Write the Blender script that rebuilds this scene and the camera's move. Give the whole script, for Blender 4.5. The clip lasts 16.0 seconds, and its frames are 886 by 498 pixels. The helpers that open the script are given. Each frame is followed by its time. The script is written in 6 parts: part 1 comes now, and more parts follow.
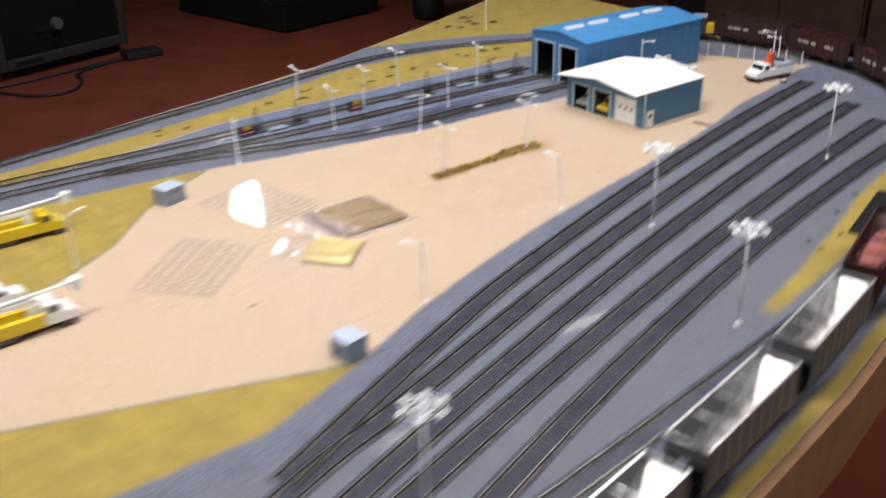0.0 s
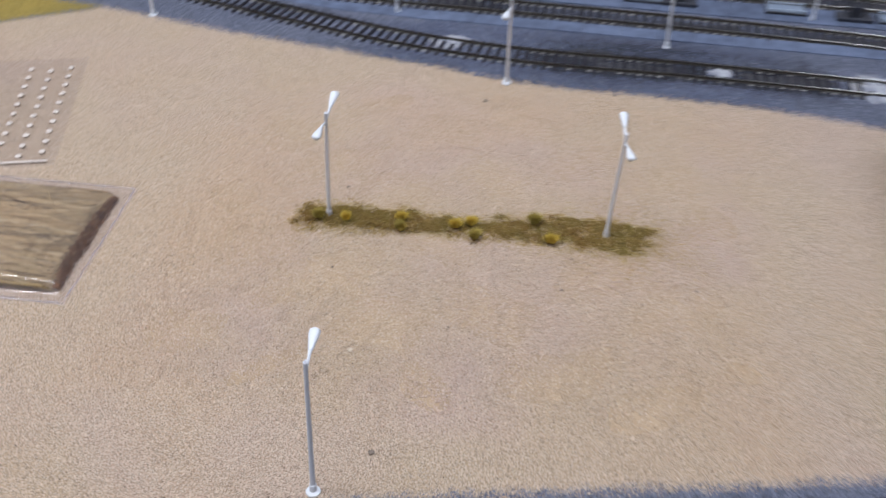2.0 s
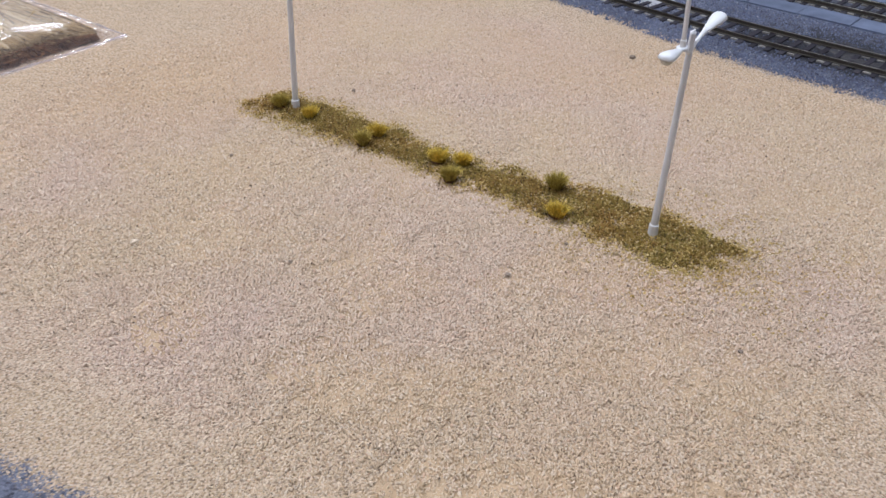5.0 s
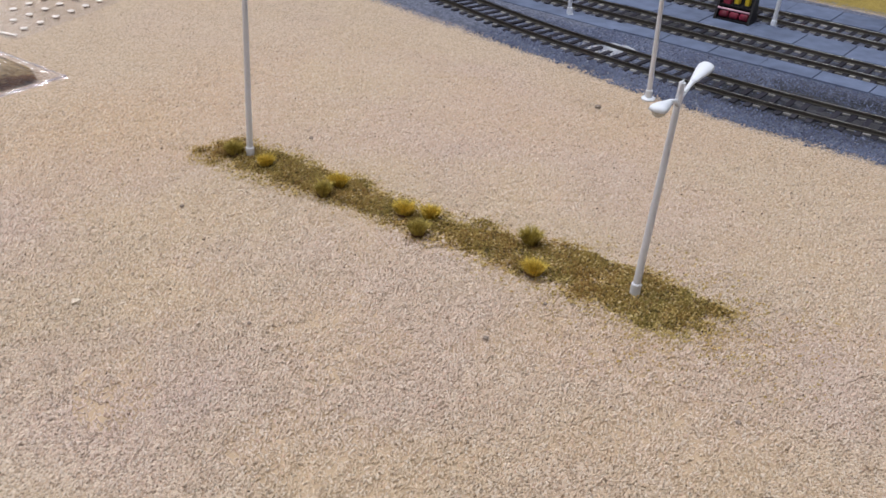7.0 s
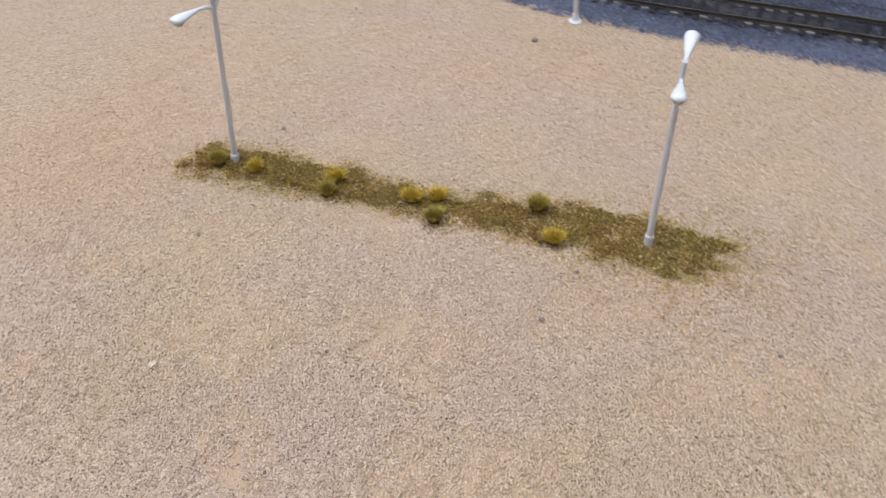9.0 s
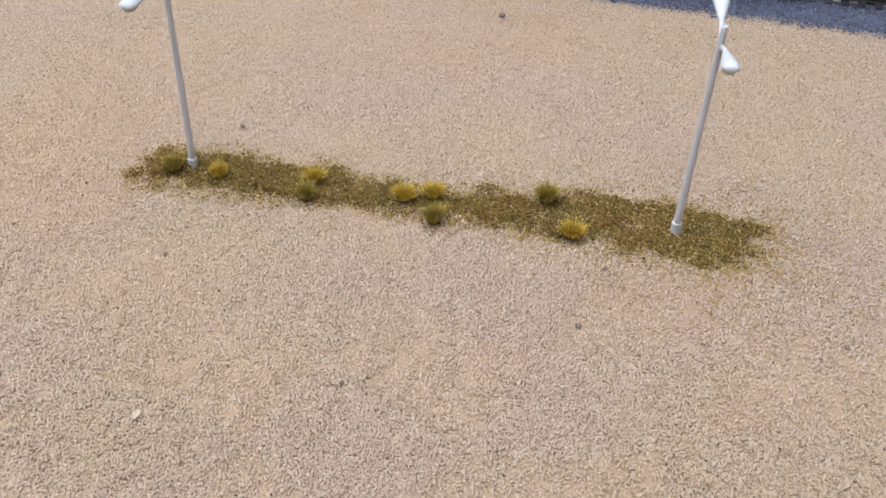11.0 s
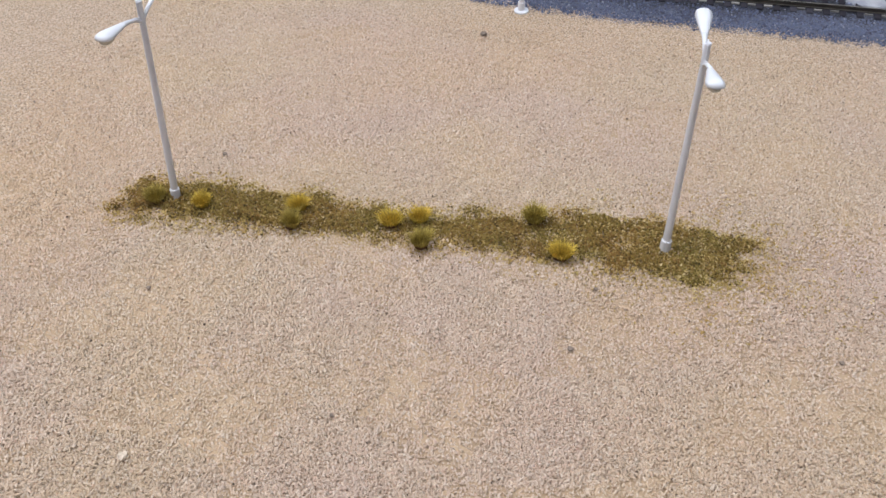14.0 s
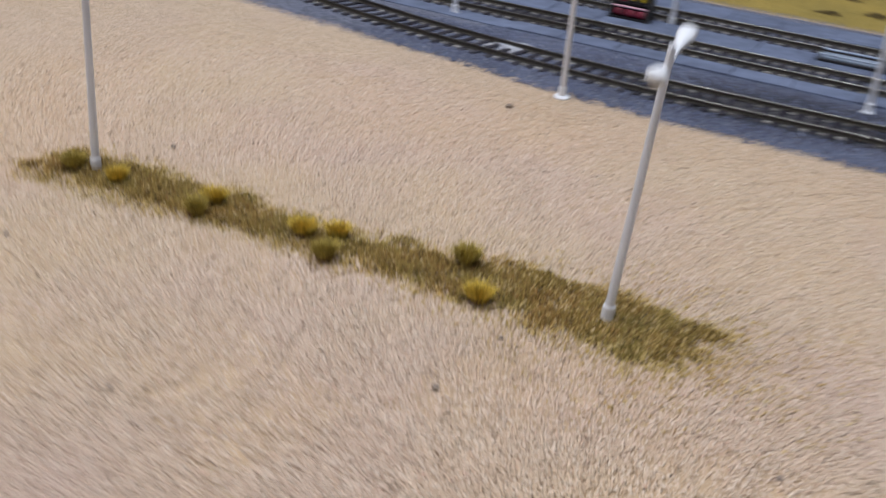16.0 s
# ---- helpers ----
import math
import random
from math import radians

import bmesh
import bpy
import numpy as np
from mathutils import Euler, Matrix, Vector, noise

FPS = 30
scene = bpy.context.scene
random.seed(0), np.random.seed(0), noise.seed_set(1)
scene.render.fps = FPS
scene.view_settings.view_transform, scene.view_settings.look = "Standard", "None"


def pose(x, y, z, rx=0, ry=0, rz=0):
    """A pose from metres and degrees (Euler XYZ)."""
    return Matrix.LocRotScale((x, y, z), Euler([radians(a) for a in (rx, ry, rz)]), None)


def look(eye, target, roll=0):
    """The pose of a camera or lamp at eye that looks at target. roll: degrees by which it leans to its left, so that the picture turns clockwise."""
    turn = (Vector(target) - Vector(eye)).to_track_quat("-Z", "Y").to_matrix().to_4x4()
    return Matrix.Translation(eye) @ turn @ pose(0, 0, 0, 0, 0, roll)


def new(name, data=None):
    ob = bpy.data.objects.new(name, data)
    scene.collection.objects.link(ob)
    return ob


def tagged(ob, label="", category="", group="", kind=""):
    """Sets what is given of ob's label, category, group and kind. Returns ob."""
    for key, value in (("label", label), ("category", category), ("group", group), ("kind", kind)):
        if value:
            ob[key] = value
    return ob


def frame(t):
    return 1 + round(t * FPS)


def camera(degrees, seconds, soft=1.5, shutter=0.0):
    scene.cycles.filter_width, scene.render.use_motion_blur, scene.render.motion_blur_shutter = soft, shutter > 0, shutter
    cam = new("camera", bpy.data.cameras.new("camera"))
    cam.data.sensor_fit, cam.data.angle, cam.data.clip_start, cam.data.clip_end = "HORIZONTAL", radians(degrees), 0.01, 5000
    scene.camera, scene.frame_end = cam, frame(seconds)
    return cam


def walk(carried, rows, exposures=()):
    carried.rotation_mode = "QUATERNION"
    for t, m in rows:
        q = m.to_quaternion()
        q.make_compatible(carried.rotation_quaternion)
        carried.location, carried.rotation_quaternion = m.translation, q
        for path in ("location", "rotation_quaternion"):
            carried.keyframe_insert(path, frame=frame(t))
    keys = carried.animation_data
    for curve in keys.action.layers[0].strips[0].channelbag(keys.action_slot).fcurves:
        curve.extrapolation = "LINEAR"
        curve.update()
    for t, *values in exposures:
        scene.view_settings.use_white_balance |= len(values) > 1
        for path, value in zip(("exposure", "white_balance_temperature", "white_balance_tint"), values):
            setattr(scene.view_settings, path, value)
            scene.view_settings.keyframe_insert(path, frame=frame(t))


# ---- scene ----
# A model railway yard on a table top. All lengths below are centimetres; CM turns them into metres.
CM = 0.01
cam = camera(47.92, 16.0, soft=1.5, shutter=0.6)
PATH = [
    (0, (96.311, -70.947, 46.505), (81.756, -60.269, 37.896), -1.18),
    (0.1, (95.019, -64.863, 46.974), (80.383, -54.335, 38.316), -0.43),
    (0.2, (93.468, -59.294, 46.942), (78.545, -49.306, 38.136), -0.84),
    (0.5, (84.906, -41.676, 44.343), (69.566, -32.415, 35.459), -1.07),
    (1, (61.591, -16.038, 41.533), (45.783, -9.697, 31.050), 2.87),
    (1.2, (56.120, -8.001, 40.260), (39.933, -3.360, 29.470), 1.82),
    (1.5, (49.431, 3.365, 37.292), (33.231, 5.158, 25.701), 1.29),
    (2, (41.161, 13.085, 33.058), (25.946, 10.567, 20.325), 0.74),
    (2.5, (34.888, 16.740, 29.331), (20.372, 11.597, 16.570), -0.95),
    (3, (33.365, 22.022, 27.648), (19.915, 14.739, 14.762), 3.43),
    (3.5, (29.665, 25.004, 24.102), (17.343, 15.508, 11.533), 1.60),
    (4, (26.316, 27.040, 20.660), (13.985, 16.715, 8.772), 1.98),
    (4.2, (25.062, 27.466, 19.239), (12.533, 16.817, 7.853), 0.95),
    (6.3, (22.567, 24.552, 14.401), (8.683, 14.129, 4.472), 4.01),
    (6.5, (22.564, 24.560, 14.420), (8.589, 14.235, 4.517), 4.22),
    (7, (22.332, 24.522, 14.877), (8.103, 14.411, 5.116), 3.45),
    (7.5, (22.144, 24.296, 14.982), (7.769, 14.466, 5.147), 2.89),
    (8, (22.185, 23.116, 15.502), (7.618, 14.171, 5.120), 1.05),
    (8.5, (23.486, 20.640, 17.625), (8.925, 12.884, 6.320), 0.16),
    (9, (24.702, 19.182, 19.342), (10.237, 12.699, 7.145), -0.97),
    (9.2, (24.813, 18.748, 19.795), (10.229, 12.919, 7.413), -0.87),
    (11.3, (22.237, 14.653, 17.182), (7.188, 10.335, 4.737), 0.14),
    (11.5, (21.847, 14.569, 17.061), (6.786, 10.346, 4.598), 0.19),
    (12, (21.475, 14.271, 16.813), (6.379, 10.175, 4.350), -0.28),
    (12.5, (21.439, 14.264, 16.913), (6.320, 10.191, 4.471), -0.77),
    (13, (21.669, 14.344, 16.970), (6.526, 10.222, 4.573), -1.05),
    (13.5, (21.940, 14.464, 17.298), (6.781, 10.215, 4.963), -1.35),
    (14, (22.367, 14.803, 17.544), (7.120, 10.540, 5.322), -1.22),
    (14.5, (23.821, 15.219, 18.268), (8.546, 10.935, 6.089), -1.30),
    (15, (25.789, 16.137, 19.463), (10.388, 11.710, 7.497), -1.81),
    (15.5, (26.504, 17.334, 18.847), (10.866, 12.174, 7.496), -0.86),
    (15.7, (23.200, 18.100, 16.600), (7.613, 12.548, 5.365), 3.50),
    (15.9, (20.000, 19.300, 13.400), (3.834, 12.562, 3.743), 5.90),
    (16, (18.769, 19.938, 11.429), (2.638, 12.222, 2.471), 5.56),
]
walk(cam, [(t, look([CM * v for v in eye], [CM * v for v in aim], roll)) for t, eye, aim, roll in PATH],
     exposures=[(0.0, 0.86, 6850, 12), (0.5, 0.74, 6650, 12), (1.0, 0.55, 6450, 12), (1.2, 0.52, 6700, 12), (1.5, 0.34, 5950, 12), (2.0, 0.25, 5950, 12), (2.5, 0.25, 5920, 12), (3.0, 0.42, 5950, 12), (3.5, 0.41, 5950, 12), (7.0, 0.36, 6200, 12), (12.5, 0.37, 6130, 12), (15.0, 0.38, 6180, 12), (16.0, 0.29, 6200, 12)])

# ---- light ----
world = bpy.data.worlds.new("room_world")
world.use_nodes = True
world.node_tree.nodes["Background"].inputs[0].default_value = (0.5, 0.55, 0.65, 1)
world.node_tree.nodes["Background"].inputs[1].default_value = 0.04
scene.world = world


def tube_light(x, y, z, length, width, watts, colour, turn=0):
    data = bpy.data.lights.new("ceiling_tube", "AREA")
    data.shape, data.size, data.size_y, data.energy, data.color = "RECTANGLE", length * CM, width * CM, watts, colour
    ob = new("ceiling_tube", data)
    ob.matrix_world = pose(x * CM, y * CM, z * CM, 0, 0, turn)
    return ob


# all out of view; the third is added to brighten poles and walls from +x
TUBES = [(15, -70, 128, 122, 14, 11.5, (1.0, 0.97, 0.92), 90), (-25, 30, 128, 122, 14, 9.0, (0.93, 0.96, 1.0), 90), (112, 10, 128, 122, 14, 9.0, (0.97, 0.97, 0.97), 90),
         (-294, 105.6, 128, 46, 11, 8.5, (0.97, 0.98, 1.0), -25), (-120, -292, 128, 122, 14, 14.0, (0.97, 0.98, 1.0), 0)]
for row in TUBES:
    tube_light(*row)


# ---- materials ----
def material(name, colour, rough=0.6, metal=0.0, second=None, scale=300.0, mix=0.5, bump=0.0, bump_scale=None, spec=0.5, each=0.0, fine=None):
    """A principled surface: two colours mixed by noise at two sizes, with bump; each: change from piece to piece."""
    m = bpy.data.materials.new(name)
    m.use_nodes = True
    t = m.node_tree
    p = t.nodes["Principled BSDF"]
    p.inputs["Roughness"].default_value, p.inputs["Metallic"].default_value = rough, metal
    p.inputs["Specular IOR Level"].default_value = spec
    link = t.links.new
    tc = t.nodes.new("ShaderNodeTexCoord")
    big, small = t.nodes.new("ShaderNodeTexNoise"), t.nodes.new("ShaderNodeTexNoise")
    big.inputs["Scale"].default_value, small.inputs["Scale"].default_value = scale * 0.13, scale
    big.inputs["Detail"].default_value, small.inputs["Detail"].default_value = 3, 5
    link(tc.outputs["Object"], big.inputs["Vector"])
    link(tc.outputs["Object"], small.inputs["Vector"])
    add = t.nodes.new("ShaderNodeMath")
    add.operation = "ADD"
    link(big.outputs[0], add.inputs[0])
    link(small.outputs[0], add.inputs[1])
    ramp = t.nodes.new("ShaderNodeMapRange")
    ramp.inputs[1].default_value, ramp.inputs[2].default_value = 1.0 - mix * 0.6, 1.0 + mix * 0.6
    link(add.outputs[0], ramp.inputs[0])
    mx = t.nodes.new("ShaderNodeMix")
    mx.data_type = "RGBA"
    link(ramp.outputs[0], mx.inputs[0])
    second = second or tuple(c * 0.72 for c in colour)
    mx.inputs[6].default_value, mx.inputs[7].default_value = (*colour, 1), (*second, 1)
    out = mx.outputs[2]
    if each:
        info, hsv, mr = t.nodes.new("ShaderNodeObjectInfo"), t.nodes.new("ShaderNodeHueSaturation"), t.nodes.new("ShaderNodeMapRange")
        mr.inputs[3].default_value, mr.inputs[4].default_value = 1 - each, 1 + each
        link(info.outputs["Random"], mr.inputs[0])
        link(mr.outputs[0], hsv.inputs["Value"])
        link(out, hsv.inputs["Color"])
        out = hsv.outputs[0]
    link(out, p.inputs["Base Color"])
    rr = t.nodes.new("ShaderNodeMapRange")
    rr.inputs[3].default_value, rr.inputs[4].default_value = max(0.03, rough - 0.1), min(1, rough + 0.12)
    link(small.outputs[0], rr.inputs[0])
    link(rr.outputs[0], p.inputs["Roughness"])
    if bump:
        b, n2 = t.nodes.new("ShaderNodeBump"), t.nodes.new("ShaderNodeTexNoise")
        n2.inputs["Scale"].default_value, n2.inputs["Detail"].default_value = bump_scale or scale * 2, 4
        link(tc.outputs["Object"], n2.inputs["Vector"])
        b.inputs["Strength"].default_value, b.inputs["Distance"].default_value = bump, 0.0006
        link(n2.outputs[0], b.inputs["Height"])
        link(b.outputs[0], p.inputs["Normal"])
    return m


def island(m, amount, hue=0.0):
    """Vary a material from one loose piece of a mesh to the next."""
    t = m.node_tree
    p = t.nodes["Principled BSDF"]
    src = p.inputs["Base Color"].links[0].from_socket
    geo, hsv, mr = t.nodes.new("ShaderNodeNewGeometry"), t.nodes.new("ShaderNodeHueSaturation"), t.nodes.new("ShaderNodeMapRange")
    mr.inputs[3].default_value, mr.inputs[4].default_value = 1 - amount, 1 + amount
    t.links.new(geo.outputs["Random Per Island"], mr.inputs[0])
    t.links.new(mr.outputs[0], hsv.inputs["Value"])
    if hue:
        part_, shift = t.nodes.new("ShaderNodeMath"), t.nodes.new("ShaderNodeMapRange")
        part_.operation, part_.inputs[1].default_value = "PINGPONG", 0.13
        shift.inputs[2].default_value, shift.inputs[3].default_value, shift.inputs[4].default_value = 0.13, 0.5 - hue, 0.5 + hue
        t.links.new(geo.outputs["Random Per Island"], part_.inputs[0])
        t.links.new(part_.outputs[0], shift.inputs[0])
        t.links.new(shift.outputs[0], hsv.inputs["Hue"])
    t.links.new(src, hsv.inputs["Color"])
    t.links.new(hsv.outputs[0], p.inputs["Base Color"])
    return m


def ground_material():
    """Sand, ballast and turf, told apart by the areas that the mesh carries; ragged edges from noise."""
    m = bpy.data.materials.new("scenic_ground")
    m.use_nodes = True
    t = m.node_tree
    link = t.links.new
    p = t.nodes["Principled BSDF"]
    tc = t.nodes.new("ShaderNodeTexCoord")

    def noise(scale, detail=3.0, rough=0.55):
        n = t.nodes.new("ShaderNodeTexNoise")
        n.inputs["Scale"].default_value, n.inputs["Detail"].default_value, n.inputs["Roughness"].default_value = scale, detail, rough
        link(tc.outputs["Object"], n.inputs["Vector"])
        return n.outputs[0]

    def cells(scale, what="Color"):
        n = t.nodes.new("ShaderNodeTexVoronoi")
        n.inputs["Scale"].default_value = scale
        link(tc.outputs["Object"], n.inputs["Vector"])
        return n.outputs[what]

    def math_(op, a, b):
        n = t.nodes.new("ShaderNodeMath")
        n.operation = op
        for i, v in enumerate((a, b)):
            if isinstance(v, (int, float)):
                n.inputs[i].default_value = v
            else:
                link(v, n.inputs[i])
        return n.outputs[0]

    def span(v, a, b, c=0.0, d=1.0):
        n = t.nodes.new("ShaderNodeMapRange")
        n.inputs[1].default_value, n.inputs[2].default_value, n.inputs[3].default_value, n.inputs[4].default_value = a, b, c, d
        link(v, n.inputs[0])
        return n.outputs[0]

    def blend(f, a, b, how="MIX"):
        n = t.nodes.new("ShaderNodeMix")
        n.data_type, n.blend_type = "RGBA", how
        if isinstance(f, float):
            n.inputs[0].default_value = f
        else:
            link(f, n.inputs[0])
        for i, v in ((6, a), (7, b)):
            if isinstance(v, tuple):
                n.inputs[i].default_value = (*v, 1)
            else:
                link(v, n.inputs[i])
        return n.outputs[2]

    def area(name):
        n = t.nodes.new("ShaderNodeAttribute")
        n.attribute_name = name
        return n.outputs["Fac"]

    grain = cells(2100.0)
    coarse = t.nodes.new("ShaderNodeSeparateColor")
    link(cells(1150.0), coarse.inputs[0])
    c1, c2 = coarse.outputs[0], coarse.outputs[1]
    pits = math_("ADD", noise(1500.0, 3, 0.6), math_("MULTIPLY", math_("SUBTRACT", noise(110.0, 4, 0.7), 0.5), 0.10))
    grey = t.nodes.new("ShaderNodeSeparateColor")
    link(grain, grey.inputs[0])
    g1, g2, g3 = grey.outputs[0], grey.outputs[1], grey.outputs[2]
    # sand: tan and pinkish grains, some dark; crevice shade painted into the pits
    sand = blend(span(noise(9.0, 3), 0.42, 0.60), SAND_TAN, SAND_PINK)
    sand = blend(span(noise(5.0, 3), 0.48, 0.64, 0.0, 0.9), sand, SAND_WARM)
    sand = blend(span(g3, 0.75, 1.0, 0.0, 0.35), sand, (0.60, 0.37, 0.28))
    sand = blend(span(g1, 0.2, 1.0, 0.0, 0.85), sand, SAND_LIGHT)
    sand = blend(span(g2, 0.82, 0.98, 0.0, 0.5), sand, SAND_DARK)
    # low spots of the bump darkened, as shade between the grains
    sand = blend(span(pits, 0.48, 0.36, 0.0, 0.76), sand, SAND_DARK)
    # ballast: blue-grey fine stone
    stone = blend(span(noise(30.0, 4), 0.35, 0.65), BALLAST_A, BALLAST_B)
    stone = blend(span(g1, 0.2, 1.0, 0.0, 0.35), stone, BALLAST_LIGHT)
    stone = blend(span(g3, 0.70, 0.98, 0.0, 0.6), stone, BALLAST_DARK)
    stone = blend(span(c1, 0.55, 1.0, 0.0, 0.6), stone, BALLAST_LIGHT)
    stone = blend(span(c2, 0.60, 1.0, 0.0, 0.75), stone, BALLAST_DARK)
    stain_shade = area("stain_shade")
    ragged = math_("MULTIPLY", math_("SUBTRACT", noise(120.0, 5), 0.5), 1.2)
    stone = blend(span(math_("ADD", stain_shade, ragged), 0.15, 0.95, 0.0, 0.85), stone, (0.012, 0.012, 0.014))
    stone = blend(span(math_("SUBTRACT", ragged, stain_shade), 0.25, 0.75, 0.0, 0.8), stone, (0.58, 0.58, 0.60))
    # old grey dust between the yard tracks, dark grime between their rails
    stone = blend(span(math_("ADD", area("dust"), math_("MULTIPLY", ragged, 0.7)), 0.1, 1.0, 0.0, 0.5), stone, (0.165, 0.174, 0.205))
    stone = blend(span(math_("ADD", area("grime"), math_("MULTIPLY", ragged, 0.6)), 0.2, 1.0, 0.0, 0.5), stone, (0.030, 0.031, 0.044))
    # turf: straw-yellow flock
    turf = blend(span(noise(26.0, 5, 0.65), 0.38, 0.62), TURF_A, TURF_B)
    turf = blend(span(noise(120.0, 4, 0.7), 0.50, 0.66, 0.0, 0.45), turf, (0.22, 0.185, 0.05))
    turf = blend(span(g1, 0.4, 1.0, 0.0, 0.5), turf, TURF_LIGHT)
    turf = blend(span(g2, 0.6, 1.0, 0.0, 0.6), turf, TURF_DARK)
    edge = math_("ADD", math_("MULTIPLY", math_("SUBTRACT", noise(110.0, 6, 0.75), 0.5), 1.1), math_("MULTIPLY", math_("SUBTRACT", g3, 0.5), 0.8))
    is_sand = span(math_("ADD", area("sand"), edge), -0.14, 0.14)
    is_turf = span(math_("ADD", area("turf"), edge), -0.25, 0.25)
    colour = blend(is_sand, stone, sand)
    colour = blend(is_turf, colour, turf)
    olive = blend(span(g1, 0.0, 1.0), (0.19, 0.125, 0.035), (0.40, 0.28, 0.10))
    is_moss = span(math_("ADD", area("moss"), math_("MULTIPLY", math_("SUBTRACT", noise(260.0, 6, 0.75), 0.5), 3.2)), -0.3, 0.6, 0.0, 0.85)
    colour = blend(is_moss, colour, olive)
    link(colour, p.inputs["Base Color"])
    p.inputs["Roughness"].default_value = 0.92
    p.inputs["Specular IOR Level"].default_value = 0.25
    near = math_("SUBTRACT", 1.0, cells(2100.0, "Distance"))
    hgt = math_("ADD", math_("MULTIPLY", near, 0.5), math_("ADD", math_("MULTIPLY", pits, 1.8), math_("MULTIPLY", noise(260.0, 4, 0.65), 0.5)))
    b = t.nodes.new("ShaderNodeBump")
    b.inputs["Strength"].default_value, b.inputs["Distance"].default_value = 0.9, 0.0008
    link(hgt, b.inputs["Height"])
    link(b.outputs[0], p.inputs["Normal"])
    return m


def crumb_material(name, patches, pieces, rough=0.9, sizes=(9.0, 5.0)):
    """Loose crumbs: a colour that drifts over the ground, and for each crumb one of several colours (share, amount, colour)."""
    m = bpy.data.materials.new(name)
    m.use_nodes = True
    t = m.node_tree
    link = t.links.new
    p = t.nodes["Principled BSDF"]
    tc, geo, rnd, sep = (t.nodes.new("ShaderNode" + n) for n in ("TexCoord", "NewGeometry", "TexWhiteNoise", "SeparateColor"))
    rnd.noise_dimensions = "1D"
    link(geo.outputs["Random Per Island"], rnd.inputs["W"])
    link(rnd.outputs["Color"], sep.inputs[0])

    def mixed(f, a, b):
        n = t.nodes.new("ShaderNodeMix")
        n.data_type = "RGBA"
        link(f, n.inputs[0])
        for i, v in ((6, a), (7, b)):
            if isinstance(v, tuple):
                n.inputs[i].default_value = (*v, 1)
            else:
                link(v, n.inputs[i])
        return n.outputs[2]

    def span(v, a, b, c, d):
        n = t.nodes.new("ShaderNodeMapRange")
        n.inputs[1].default_value, n.inputs[2].default_value, n.inputs[3].default_value, n.inputs[4].default_value = a, b, c, d
        link(v, n.inputs[0])
        return n.outputs[0]

    colour = patches[0]
    for size, (a, b), other in zip(sizes, ((0.42, 0.60), (0.48, 0.64)), patches[1:]):
        n = t.nodes.new("ShaderNodeTexNoise")
        n.inputs["Scale"].default_value, n.inputs["Detail"].default_value, n.inputs["Roughness"].default_value = size, 3, 0.55
        link(tc.outputs["Object"], n.inputs["Vector"])
        colour = mixed(span(n.outputs[0], a, b, 0.0, 0.95), colour, other)
    for k, (share, amount, other) in enumerate(pieces):
        chance = t.nodes.new("ShaderNodeMath")
        chance.operation, chance.inputs[1].default_value, chance.inputs[2].default_value = "MULTIPLY_ADD", 1.0, 0.317 * (k // 3)
        link(sep.outputs[k % 3], chance.inputs[0])
        wrap = t.nodes.new("ShaderNodeMath")
        wrap.operation = "FRACT"
        link(chance.outputs[0], wrap.inputs[0])
        colour = mixed(span(wrap.outputs[0], 1 - share, 1.0, 0.0, amount), colour, other)
    link(colour, p.inputs["Base Color"])
    p.inputs["Roughness"].default_value = rough
    p.inputs["Specular IOR Level"].default_value = 0.25
    return m


SAND_TAN, SAND_PINK, SAND_LIGHT, SAND_DARK = (0.555, 0.42, 0.285), (0.565, 0.42, 0.328), (0.84, 0.72, 0.59), (0.11, 0.073, 0.05)
SAND_WARM = (0.565, 0.41, 0.262)
BALLAST_A, BALLAST_B, BALLAST_LIGHT, BALLAST_DARK = (0.122, 0.139, 0.208), (0.165, 0.183, 0.257), (0.30, 0.33, 0.425), (0.04, 0.042, 0.06)
TURF_A, TURF_B, TURF_LIGHT, TURF_DARK = (0.425, 0.315, 0.075), (0.315, 0.245, 0.062), (0.60, 0.47, 0.16), (0.11, 0.08, 0.02)
M_GROUND = ground_material()
M_TIE = material("tie_plastic", (0.018, 0.018, 0.027), 0.85, second=(0.034, 0.033, 0.042), scale=500, bump=0.3, each=0.25, spec=0.12)
M_TIEWORN = material("worn_tie", (0.020, 0.019, 0.027), 0.85, second=(0.048, 0.047, 0.058), scale=120, bump=0.3, each=0.35, spec=0.1)
M_TIES = island(material("tie_plastic_far", (0.022, 0.022, 0.03), 0.75, second=(0.04, 0.039, 0.045), scale=500), 0.25)
M_RAIL = material("rail_side", (0.085, 0.078, 0.066), 0.5, 0.4, second=(0.055, 0.05, 0.046), scale=200)
M_FOOTGLINT = island(material("rail_foot_glint", (0.33, 0.322, 0.305), 0.7, second=(0.13, 0.128, 0.13), scale=160), 0.5)
M_RAILTOP = material("rail_top", (0.37, 0.365, 0.345), 0.28, 1.0, second=(0.17, 0.166, 0.152), scale=150)
M_POLE = material("lamp_pole", (0.73, 0.755, 0.82), 0.42, 0.0, second=(0.66, 0.68, 0.74), scale=150)
M_WHITE = material("white_plastic", (0.79, 0.83, 0.90), 0.35, second=(0.74, 0.78, 0.85), scale=120, mix=0.8)
M_ROOFWHITE = material("white_roof", (0.84, 0.85, 0.87), 0.5, second=(0.80, 0.81, 0.83), scale=60, mix=0.9)
M_LENS = material("lamp_lens", (0.72, 0.70, 0.62), 0.15, second=(0.6, 0.58, 0.5), scale=200)
M_BLUE = material("blue_wall", (0.040, 0.17, 0.40), 0.5, second=(0.033, 0.145, 0.355), scale=60, mix=0.9, bump=0.1)
